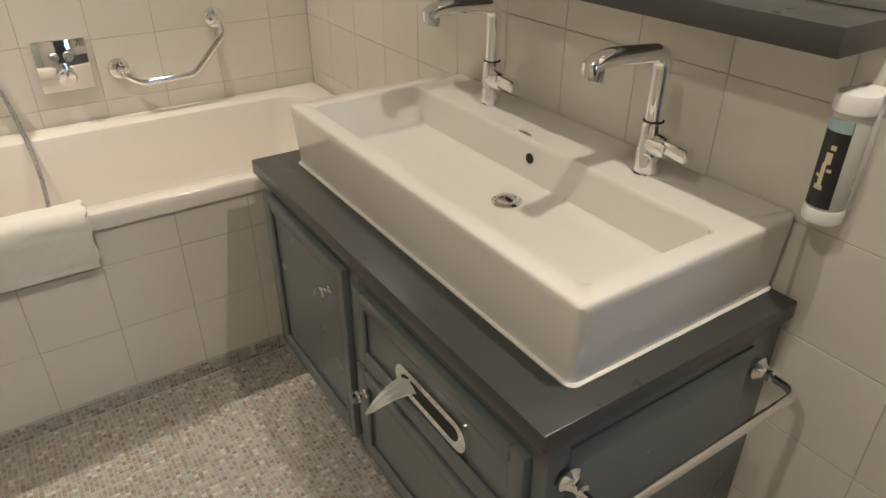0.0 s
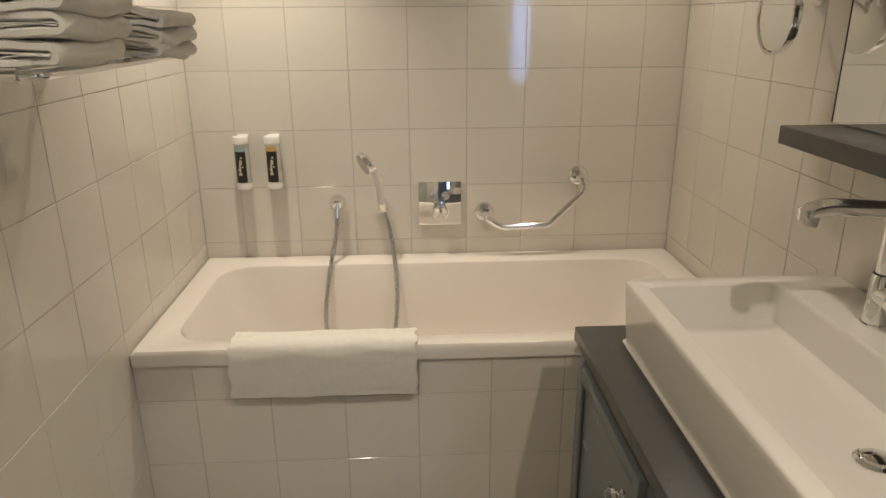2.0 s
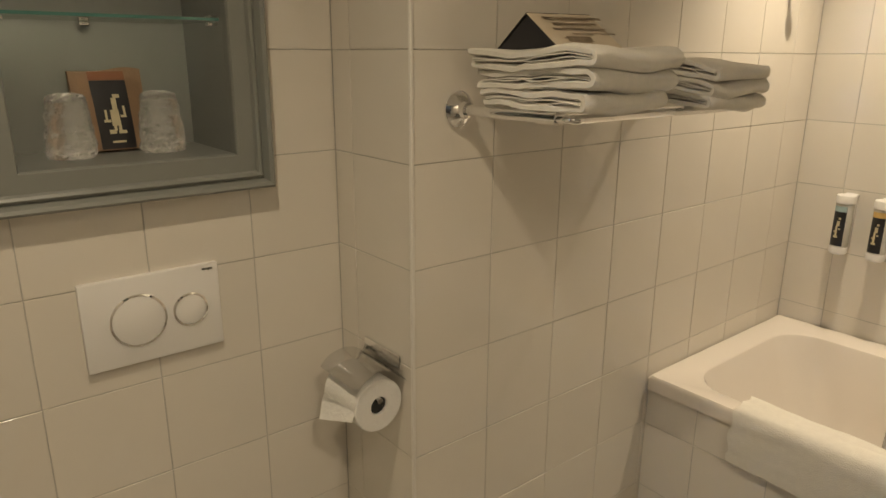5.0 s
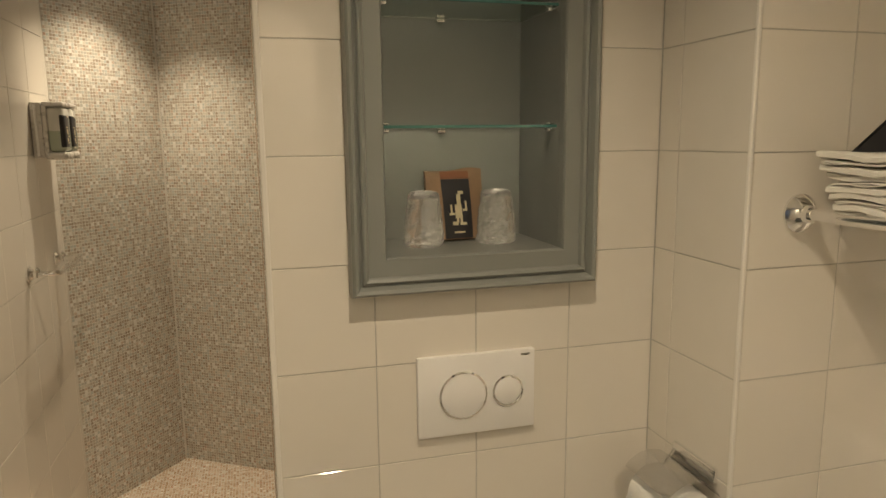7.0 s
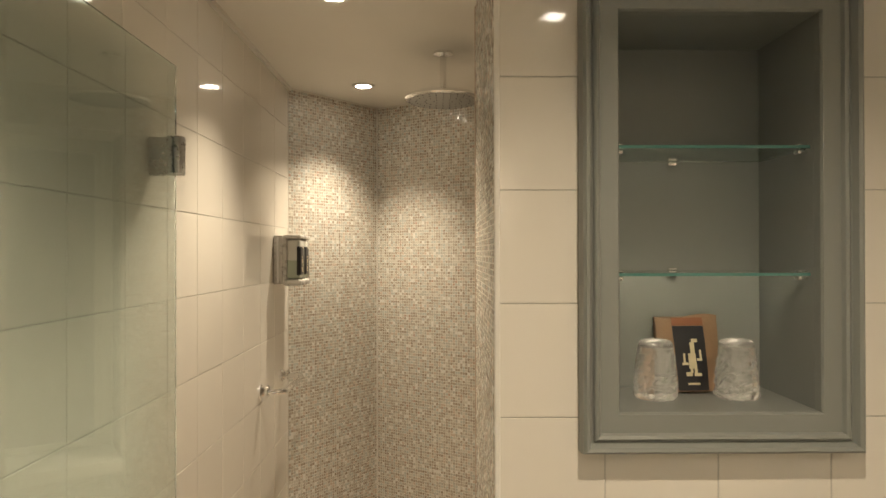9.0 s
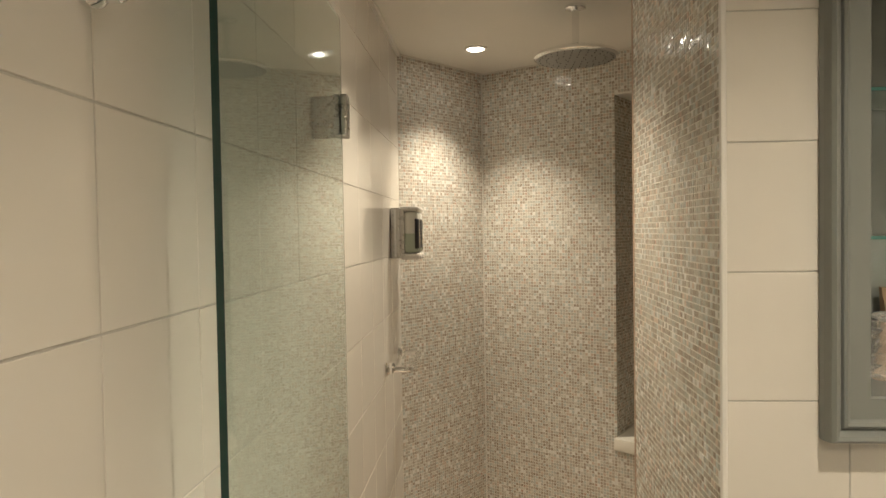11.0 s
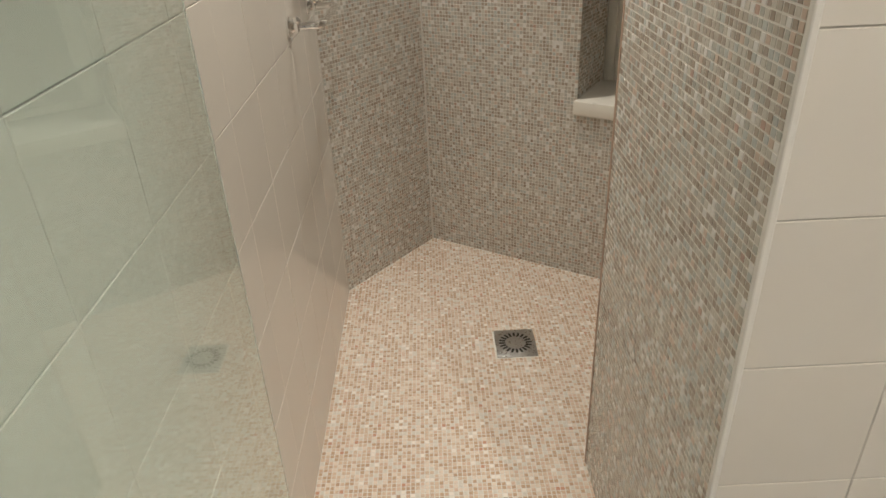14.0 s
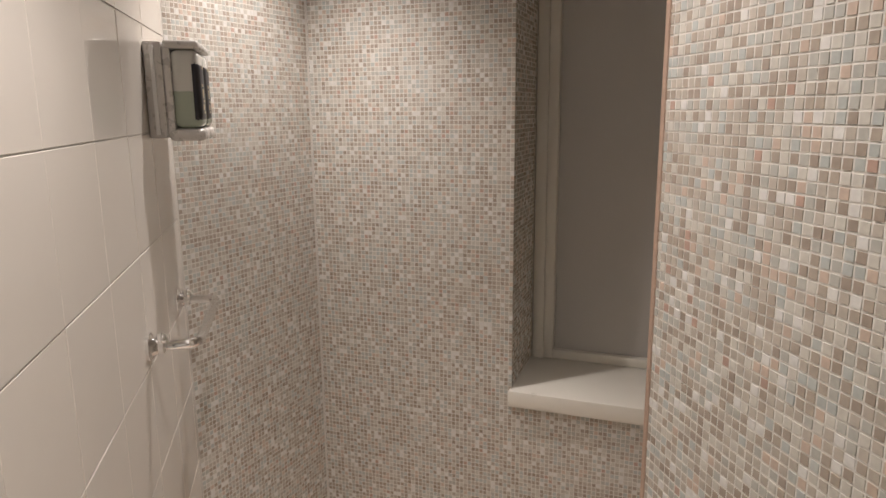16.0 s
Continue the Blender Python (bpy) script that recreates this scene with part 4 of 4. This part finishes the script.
def tumbler(x, y, seed):
    t = thing("tumbler", (x, y, NZ0), "upturned drinking glass in crinkled clear wrap", "glass", "wrapped glasses in the recess")
    part("glass", bm_lathe([(0.036, 0), (0.036, 0.002), (0.029, 0.098), (0.026, 0.100)], (x, y, NZ0 + 0.001), (x, y, 3)), CRYSTAL, t).visible_shadow = False
    rnd = random.Random(seed)
    bm = bm_lathe([(0.037, 0), (0.041, 0.005)] + [(0.0415 - 0.0095 * (k / 15) ** 1.6, 0.008 + 0.098 * k / 15) for k in range(16)] + [(0.027, 0.111), (0.012, 0.114)], (x, y, NZ0 + 0.0005), (x, y, 3), 36)
    for v in bm.verts:
        d = Vector((v.co.x - x, v.co.y - y, 0))
        v.co += d.normalized() * rnd.uniform(-0.0026, 0.0016) if d.length > 0.005 else Vector()
    w_ = part("wrap", bm, WRAP, t, "crinkled clear plastic wrap", False)
    w_.visible_shadow = False


tumbler(xb + 0.105, 0.524, 1)
tumbler(xb + 0.105, 0.682, 2)
bag = thing("paper_bag", (xb + 0.05, 0.612, NZ0), "brown kraft paper pouch with a black printed band", "bag")
MBAG = pose(xb + 0.045, 0.612, NZ0 + 0.001, 0, -8, 4)


def pouch_front(y0, y1, z0, z1, lift, depth):
    """A patch of the pouch's bulging front, or with depth its whole body."""
    bm = bmesh.new()
    nz, ny = 12, 10
    front, back = [], []
    for i in range(nz + 1):
        zz = z0 + (z1 - z0) * i / nz
        k = zz / 0.15
        fr, bk = [], []
        for j in range(ny + 1):
            yy = y0 + (y1 - y0) * j / ny
            e = max(0.0, 1 - (abs(yy) / 0.066) ** 4)
            xx = 0.004 + 0.021 * (1 - 0.85 * k * k) * e + 0.0025 * noise.noise(Vector((yy * 30, zz * 25, 4)))
            fr.append(bm.verts.new((xx + lift, yy * (1 + 0.05 * k), zz + (0.005 * math.sin(yy * 45) if i == nz and depth else 0))))
            bk.append(bm.verts.new((-xx if depth else xx + lift - 0.0012, yy * (1 + 0.05 * k), zz)))
        front.append(fr)
        back.append(bk)
    for g in (front, back):
        for a, b in zip(g, g[1:]):
            for j in range(ny):
                bm.faces.new((a[j], a[j + 1], b[j + 1], b[j]))
    rim = [(0, j) for j in range(ny)] + [(i, ny) for i in range(nz)] + [(nz, j) for j in range(ny, 0, -1)] + [(i, 0) for i in range(nz, 0, -1)]
    for (a, b), (c, d) in zip(rim, rim[1:] + rim[:1]):
        bm.faces.new((front[a][b], front[c][d], back[c][d], back[a][b]))
    return bm_move(bm, MBAG)


part("pouch", pouch_front(-0.062, 0.062, 0, 0.15, 0, True), KRAFT, bag)
part("band", pouch_front(-0.032, 0.030, 0.002, 0.130, 0.0012, False), BLACK, bag, "black printed band")
part("top_band", pouch_front(-0.032, 0.030, 0.131, 0.147, 0.0012, False), RUST, bag, "rust-brown band")
for y0_, y1_, z0_, z1_ in ((-0.007, 0.008, 0.045, 0.075), (-0.002, 0.007, 0.075, 0.097), (0.002, 0.014, 0.097, 0.104), (-0.020, -0.008, 0.052, 0.057), (-0.017, -0.013, 0.057, 0.075), (-0.014, -0.002, 0.030, 0.038), (0.002, 0.016, 0.030, 0.036), (-0.005, 0.0, 0.036, 0.045), (0.003, 0.008, 0.036, 0.045), (0.010, 0.020, 0.060, 0.065), (0.016, 0.020, 0.065, 0.082), (-0.012, 0.012, 0.013, 0.017)):
    part("print_bar", pouch_front(y0_, y1_, z0_, z1_, 0.0018, False), GOLD, bag, "pale printed bar")

# ---- shower ----
glass_door = thing("shower_door", (-0.83, -0.43, 0.02), "frameless glass shower door standing open along the tiled wall", "door")
GX0, GX1, GY = -1.118, -0.528, -0.430
part("pane", bm_box(GX0, GX1 - 0.0006, GY - 0.004, GY + 0.004, 0.015, 1.90), GLASS, glass_door).visible_shadow = False
part("edge", bm_box(GX1 - 0.0005, GX1, GY - 0.0042, GY + 0.0042, 0.015, 1.90), GREENEDGE, glass_door, "dark green polished edge")
part("top_edge", bm_box(GX0, GX1, GY - 0.004, GY + 0.004, 1.9003, 1.9008), GREENEDGE, glass_door, "dark green polished edge")
part("knob", bm_join(bm_lathe([(0.009, 0), (0.0112, 0.002), (0.0112, 0.029), (0.010, 0.031)], (-0.578, GY + 0.004, 1.152), (-0.578, 1, 1.152)),
     bm_lathe([(0.009, 0), (0.0112, 0.002), (0.0112, 0.029), (0.010, 0.031)], (-0.578, GY - 0.004, 1.152), (-0.578, -2, 1.152))), STEEL, glass_door, "round brushed steel knob")
for hz in (1.72, 0.22):
    part("hinge", bm_join(bm_box(GX0 - 0.012, GX0 + 0.016, GY + 0.0045, GY + 0.016, hz - 0.038, hz + 0.038, 0.002), bm_box(GX0 - 0.012, GX0 + 0.016, GY - 0.016, GY - 0.0045, hz - 0.038, hz + 0.038, 0.002),
         bm_box(GX0 - 0.026, GX0 - 0.012, YS + 0.001, GY + 0.014, hz - 0.04, hz + 0.04, 0.003)), STEEL, glass_door)

rain = thing("rain_shower", (-1.995, 0.125, CEIL), "round chrome rain shower head hanging from the ceiling", "shower head")
part("ceiling_flange", bm_lathe([(0.032, 0), (0.032, 0.008), (0.012, 0.014)], (-1.995, 0.125, CEIL - 0.0005), (-1.995, 0.125, 0)), CHROME, rain)
part("pipe", bm_rod((-1.995, 0.125, CEIL - 0.008), (-1.995, 0.125, CEIL - 0.125), 0.011), CHROME, rain)
part("disc", bm_lathe([(0.02, 0.118), (0.024, 0.130), (0.11, 0.142), (0.128, 0.150), (0.130, 0.158), (0.122, 0.164)], (-1.995, 0.125, CEIL), (-1.995, 0.125, 0), 48), CHROME, rain)
part("spray_face", bm_lathe([(0.121, 0.1638), (0.120, 0.1648)], (-1.995, 0.125, CEIL), (-1.995, 0.125, 0), 48), mat("dark_steel", (0.34, 0.34, 0.335), 0.3, 1.0, noise_scale=90, amount=0.1), rain, "brushed spray face")
for ring_, cnt in ((0.03, 8), (0.06, 16), (0.09, 24), (0.112, 30)):
    part("nozzles", bm_join(*[bm_lathe([(0.0022, 0.1645), (0.0016, 0.1665)], (-1.995 + ring_ * math.cos(6.2832 * k / cnt), 0.125 + ring_ * math.sin(6.2832 * k / cnt), CEIL), (-1.995 + ring_ * math.cos(6.2832 * k / cnt), 0.125 + ring_ * math.sin(6.2832 * k / cnt), 0), 6) for k in range(cnt)]), DARKHOLE, rain, "ring of dark nozzles")

twin = thing("twin_dispenser", (-2.318, YS, 1.40), "chrome twin soap dispenser with two half-full bottles", "dispenser")
part("housing", bm_box(-2.415, -2.222, YS + 0.001, YS + 0.034, 1.406, 1.586, 0.004), SATIN, twin)
part("rail", bm_box(-2.2215, -2.216, YS + 0.014, YS + 0.021, 1.412, 1.578, 0.001), WHITE, twin, "pale edge strip")
part("slide", bm_box(-2.408, -2.226, YS + 0.034, YS + 0.048, 1.412, 1.580, 0.003), SATIN, twin)
for tx in (-2.270, -2.366):
    b_ = part("bottle", bm_box(tx - 0.044, tx + 0.044, YS + 0.047, YS + 0.098, 1.425, 1.572, 0.014, 4), CLEARISH, twin)
    part("liquid", bm_box(tx - 0.0445, tx + 0.0445, YS + 0.0465, YS + 0.0985, 1.424, 1.505, 0.014, 4), SOAP, b_, "greenish liquid")
    part("label", bm_box(tx - 0.030, tx + 0.0452, YS + 0.078, YS + 0.0995, 1.432, 1.552, 0.014, 4), BLACK, b_, "black printed label")
    for k, (za, zb, dx) in enumerate(((1.452, 1.456, 0.004), (1.458, 1.470, 0.010), (1.474, 1.478, 0.0), (1.482, 1.499, 0.008), (1.503, 1.508, 0.012), (1.538, 1.543, -0.006))):
        part("print_bar", bm_box(tx + dx - 0.004, tx + dx + 0.008, YS + 0.0990, YS + 0.1002, za, zb), GOLD, b_, "pale printed bar")
    part("cap", bm_box(tx - 0.046, tx + 0.046, YS + 0.036, YS + 0.100, 1.5725, 1.588, 0.005, 3), SATIN, twin)
    part("push_button", bm_box(tx - 0.046, tx + 0.046, YS + 0.036, YS + 0.102, 1.400, 1.4235, 0.008, 3), SATIN, twin)

soap_rail = thing("shower_grip", (-2.27, YS, 1.052), "small U-shaped chrome grip on the shower wall", "grip")
part("bar", bm_tube(rounded_path([(-2.035, YS + 0.01, 1.052), (-2.040, YS + 0.085, 1.052), (-2.340, YS + 0.085, 1.052), (-2.345, YS + 0.01, 1.052)], 0.03), 0.0095, 14), CHROME, soap_rail)
for px_ in (-2.035, -2.345):
    part("flange", bm_lathe([(0.026, 0), (0.026, 0.005), (0.018, 0.010), (0.013, 0.018), (0.014, 0.026), (0.009, 0.03)], (px_, YS + 0.0005, 1.052), (px_, 1, 1.052)), CHROME, soap_rail)
    part("stud", bm_lathe([(0.010, 0), (0.012, 0.006), (0.008, 0.014), (0.002, 0.017)], (px_, YS + 0.024, 1.059), (px_, YS + 0.024, 2)), CHROME, soap_rail)

floor_drain = thing("floor_drain", (-2.10, 0.088, 0), "square dark metal shower drain with radial slots", "drain")
mdr = pose(-2.10, 0.088, 0.0, 0, 0, 0)
part("plate", bm_move(bm_box(-0.072, 0.072, -0.066, 0.066, 0.0, 0.004, 0.0015), mdr), STEEL, floor_drain)
for k in range(20):
    a = 2 * math.pi * k / 20
    part("slot", bm_move(bm_box(0.034, 0.054, -0.0035, 0.0035, 0.0036, 0.0046), mdr @ pose(0, 0, 0, 0, 0, math.degrees(a))), DARKHOLE, floor_drain)
part("disc", bm_move(bm_lathe([(0.028, 0.004), (0.030, 0.0046), (0.026, 0.005)]), mdr), STEEL, floor_drain)

# window in the slanting wall
def wp(s, off, zz):
    q = CB + DW * s + NW * off
    return (q.x, q.y, zz)


MW = Matrix(((DW.x, NW.x, 0, CB.x), (DW.y, NW.y, 0, CB.y), (0, 0, 1, 0), (0, 0, 0, 1)))
window_1 = tagged(new("window_1"), "narrow grey frosted window with cream frame in a mosaic recess", "window", kind="structure")
window_1.location = wp(0.93, 0.15, WZ0)
FO = 0.26
part("window_frame", bm_move(bm_join(bm_box(WS + 0.002, WS + 0.036, FO, FO + 0.05, WZ0, WZ1 - 0.001, 0.003), bm_box(WS + 0.036, WS + 0.066, FO + 0.010, FO + 0.05, WZ0, WZ1 - 0.001, 0.003),
     bm_box(WE - 0.06, WE - 0.001, FO, FO + 0.05, WZ0, WZ1 - 0.001, 0.003), bm_box(WS + 0.06, WE - 0.06, FO + 0.012, FO + 0.05, WZ0, WZ0 + 0.028, 0.003), bm_box(WS + 0.06, WE - 0.06, FO, FO + 0.05, WZ1 - 0.06, WZ1 - 0.001, 0.003)), MW), SILL, window_1)
part("pane", bm_move(bm_box(WS + 0.058, WE - 0.058, FO + 0.035, FO + 0.041, WZ0 + 0.025, WZ1 - 0.055), MW), BLIND, window_1, "grey frosted pane")
part("window_sill", bm_move(bm_box(WS - 0.004, WE, -0.022, FO + 0.02, WZ0 - 0.047, WZ0, 0.003), MW), SILL, window_1, "cream painted sill board")
part("reveal", bm_move(bm_box(WS - 0.01, WS - 0.0008, 0.004, FO + 0.05, WZ0, WZ1), MW), MGROUT, window_1)
part("backing", bm_move(bm_box(WS - 0.02, WE + 0.02, 0.455, 0.47, 0.5, 2.1), MW), PLAIN, window_1)


# ---- tiles, one by one ----
TILE_MESH = {}


def tile_mesh(w, h):
    key = (round(w, 3), round(h, 3))
    if key not in TILE_MESH:
        g, c, t = 0.0010, 0.0008, 0.006
        verts = []
        for inset, zz in ((g, -t), (g, -c), (g + c, 0)):
            verts += [(inset, inset, zz), (w - inset, inset, zz), (w - inset, h - inset, zz), (inset, h - inset, zz)]
        faces = [(8, 9, 10, 11)]
        for b in (0, 4):
            faces += [(b + i, b + (i + 1) % 4, b + 4 + (i + 1) % 4, b + 4 + i) for i in range(4)]
        me = bpy.data.meshes.new("tile")
        me.from_pydata(verts, [], faces)
        me.materials.append(TILE)
        TILE_MESH[key] = me
    return TILE_MESH[key]


def cut(rect, holes):
    out = [rect]
    for hx0, hx1, hy0, hy1 in holes:
        nxt = []
        for x0, x1, y0, y1 in out:
            if hx0 >= x1 or hx1 <= x0 or hy0 >= y1 or hy1 <= y0:
                nxt.append((x0, x1, y0, y1))
                continue
            a, b = max(x0, hx0), min(x1, hx1)
            nxt += [(x0, hx0, y0, y1)] if hx0 > x0 else []
            nxt += [(hx1, x1, y0, y1)] if hx1 < x1 else []
            nxt += [(a, b, y0, hy0)] if hy0 > y0 else []
            nxt += [(a, b, hy1, y1)] if hy1 < y1 else []
        out = nxt
    return out


TILT = random.Random(4)


def tile_wall(parent, m, u0, u1, v0, v1, ustart, vstart, holes=()):
    """Lays tiles over the rectangle u0..u1, v0..v1 of the plane m; joints pass through ustart and vstart."""
    ulist = [u0] + [u for u in (ustart + P * k for k in range(-30, 31)) if u0 + 0.008 < u < u1 - 0.008] + [u1]
    vlist = [v0] + [v for v in (vstart + P * k for k in range(-30, 31)) if v0 + 0.008 < v < v1 - 0.008] + [v1]
    for a, b in zip(ulist, ulist[1:]):
        for c, d in zip(vlist, vlist[1:]):
            for x0, x1, y0, y1 in cut((a, b, c, d), holes):
                if x1 - x0 < 0.006 or y1 - y0 < 0.006:
                    continue
                ob = new("tile", tile_mesh(x1 - x0, y1 - y0))
                ob.parent = parent
                ob.matrix_basis = m @ pose(x0, y0, 0, TILT.uniform(-0.12, 0.12), TILT.uniform(-0.12, 0.12), 0)


def plane(origin, u, n):
    """u runs along the wall, z up, n off the wall."""
    u, n, v = Vector(u), Vector(n), Vector((0, 0, 1))
    m = Matrix((u, v, n)).transposed().to_4x4()
    m.translation = origin
    return m


tile_wall(wall_back, plane((0, YB, 0), (1, 0, 0), (0, -1, 0)), XL, XR, RIM - 0.02, CEIL, -0.527, ROW)
tile_wall(wall_vanity, plane((XR, 0, 0), (0, -1, 0), (-1, 0, 0)), -YB, -YS, -0.04, CEIL, -1.767, ROW, [(-1.63, -0.55, 0.14, 0.68), (-1.65, -0.51, 1.18, 2.0)])
tile_wall(wall_towel, plane((XL, 0, 0), (0, 1, 0), (1, 0, 0)), YP, YB, -0.04, CEIL, YP, ROW)
tile_wall(wall_towel, plane((0, YP, 0), (1, 0, 0), (0, -1, 0)), XN, XL, -0.04, CEIL, XL, ROW)
tile_wall(wall_niche, plane((XN, 0, 0), (0, 1, 0), (1, 0, 0)), YJ, YP, -0.04, CEIL, 0.400, ROW, [(0.400, 0.804, 1.228, 2.0)])
tile_wall(wall_south, plane((0, YS, 0), (-1, 0, 0), (0, 1, 0)), -0.2, -CA.x - 0.002, 0, CEIL, 0.425, ROW - 0.014)
tile_wall(bath_front, plane((0, YF, 0), (1, 0, 0), (0, -1, 0)), XL, XR, 0.006, RIM - 0.044, -0.516, 0.411)

# ---- mosaic ----
MP = 0.0122
PIECE = bpy.data.meshes.new("tessera")
q = MP / 2 - 0.00065
PIECE.from_pydata([(-q, -q, 0), (q, -q, 0), (q, q, 0), (-q, q, 0), (-q + 0.0005, -q + 0.0005, 0.003), (q - 0.0005, -q + 0.0005, 0.003), (q - 0.0005, q - 0.0005, 0.003), (-q + 0.0005, q - 0.0005, 0.003)], [],
                  [(4, 5, 6, 7), (0, 1, 5, 4), (1, 2, 6, 5), (2, 3, 7, 6), (3, 0, 4, 7)])
PIECE.materials.append(MOSAIC_PIECE)
PIECE_FLOOR = PIECE.copy()
PIECE_FLOOR.materials.clear()
PIECE_FLOOR.materials.append(FLOOR_PIECE)


def mosaic(name, parent, m, w, h, material, keep=None, single=None):
    """Small square pieces on a plane, each a little tilted and uneven; single: which ones are objects of their own."""
    rng = np.random.default_rng(len(name) + int(w * 100))
    nu, nv = int(w / MP), int(h / MP)
    U, V = np.meshgrid((np.arange(nu) + 0.5) * MP, (np.arange(nv) + 0.5) * MP)
    c = np.stack([U.ravel(), V.ravel()], 1)
    if keep is not None:
        c = c[keep(c[:, 0], c[:, 1])]
    if single is not None:
        s = single(c[:, 0], c[:, 1])
        for a, b in c[s][:300]:
            ob = new("tessera", PIECE_FLOOR if material is MOSAIC_FLOOR else PIECE)
            ob.parent = parent
            ob.matrix_basis = m @ pose(a, b, -0.0026, TILT.uniform(-1, 1), TILT.uniform(-1, 1), TILT.uniform(-1.2, 1.2))
        c = np.concatenate([c[~s], c[s][300:]])
    k = len(c)
    base = np.array([(-q, -q), (q, -q), (q, q), (-q, q)])
    top = base * ((q - 0.0005) / q)
    pts = np.zeros((k, 8, 3))
    ang = rng.uniform(-0.02, 0.02, k)
    ca, sa = np.cos(ang)[:, None], np.sin(ang)[:, None]
    for j0, ring in ((0, base), (4, top)):
        sz = rng.uniform(0.95, 1.0, k)[:, None] if j0 == 0 else sz
        x_, y_ = ring[:, 0][None] * sz, ring[:, 1][None] * sz
        pts[:, j0:j0 + 4, 0] = c[:, :1] + ca * x_ - sa * y_
        pts[:, j0:j0 + 4, 1] = c[:, 1:] + sa * x_ + ca * y_
    tilt = rng.uniform(-0.035, 0.035, (k, 2))
    pts[:, :4, 2] = -0.0022
    pts[:, 4:, 2] = 0.0003 + rng.uniform(-0.0002, 0.0002, k)[:, None] + tilt[:, :1] * top[:, 0][None] + tilt[:, 1:] * top[:, 1][None]
    idx = np.array([(4, 5, 6, 7), (0, 1, 5, 4), (1, 2, 6, 5), (2, 3, 7, 6), (3, 0, 4, 7)])
    faces = (np.arange(k)[:, None, None] * 8 + idx[None]).reshape(-1, 4)
    me = bpy.data.meshes.new(name)
    me.from_pydata(pts.reshape(-1, 3).tolist(), [], faces.tolist())
    me.materials.append(material)
    ob = new(name, me)
    ob.parent = parent
    ob.matrix_basis = m
    return tagged(ob, "fine pearly mosaic in beige, grey and white", kind="stuff")


def plane2(a, b, n_side):
    d = (b - a).normalized()
    n = Vector((-d.y, d.x)) * n_side
    return plane((a.x, a.y, 0), (d.x, d.y, 0), (n.x, n.y, 0)), (b - a).length


pm, pw = plane2(CA, CB, -1)
mosaic("mosaic_field", wall_slant, pm, pw, CEIL, MOSAIC, None, lambda u, v: (u > 0.15) & (u < 0.36) & (v > 1.1) & (v < 1.34))
pm, pw = plane2(CB, CD, -1)
mosaic("mosaic_field", wall_window, pm, pw, CEIL, MOSAIC, lambda u, v: ~((u > WS) & (u < WE) & (v > WZ0 - 0.05) & (v < WZ1)), lambda u, v: (u > 0.36) & (u < WS) & (v > 0.9) & (v < 1.10))
mosaic("mosaic_field", wall_window, plane((CB.x + DW.x * (WS + 0.0), CB.y + DW.y * (WS + 0.0), 0), (NW.x, NW.y, 0), (DW.x, DW.y, 0)), FO, CEIL, MOSAIC, lambda u, v: (v > WZ0) & (v < WZ1))
mosaic("mosaic_field", wall_niche, plane((XN, YJ, 0), (-1, 0, 0), (0, -1, 0)), XN - JEND, CEIL, MOSAIC, None, lambda u, v: (u > 0.42) & (v > 1.26) & (v < 1.60))
mosaic("mosaic_field", wall_niche, plane((JEND, YJ, 0), (0, 1, 0), (-1, 0, 0)), YP - YJ, CEIL, MOSAIC)


def in_shower(u, v):
    x, y = u - 3.0, v + YS
    left = (CB.x - CA.x) * (y - CA.y) - (CB.y - CA.y) * (x - CA.x) < 0
    right = (x - CB.x) * NW.x + (y - CB.y) * NW.y < 0
    drain_ = (abs(x + 2.10) < 0.074) & (abs(y - 0.088) < 0.068)
    return left & right & ((y < YJ) | (x < JEND)) & (x < XN) & (y < YP) & ~drain_


mosaic("mosaic_field", floor_shower, pose(-3.0, YS, 0), 2.1, 1.5, MOSAIC_FLOOR, in_shower, lambda u, v: (u > 0.95) & (u < 1.18) & (v > 0.36) & (v < 0.56))
mosaic("mosaic_field", floor, pose(XN, YS, ZB), XR - XN, YF - YS, MOSAIC_BATH, lambda u, v: (u + XN > XL) | (v + YS < YP))
mosaic("mosaic_field", floor, plane((XL, YF - 0.004, ZB), (1, 0, 0), (0, -1, 0)), XR - XL, 0.052, MOSAIC_BATH)
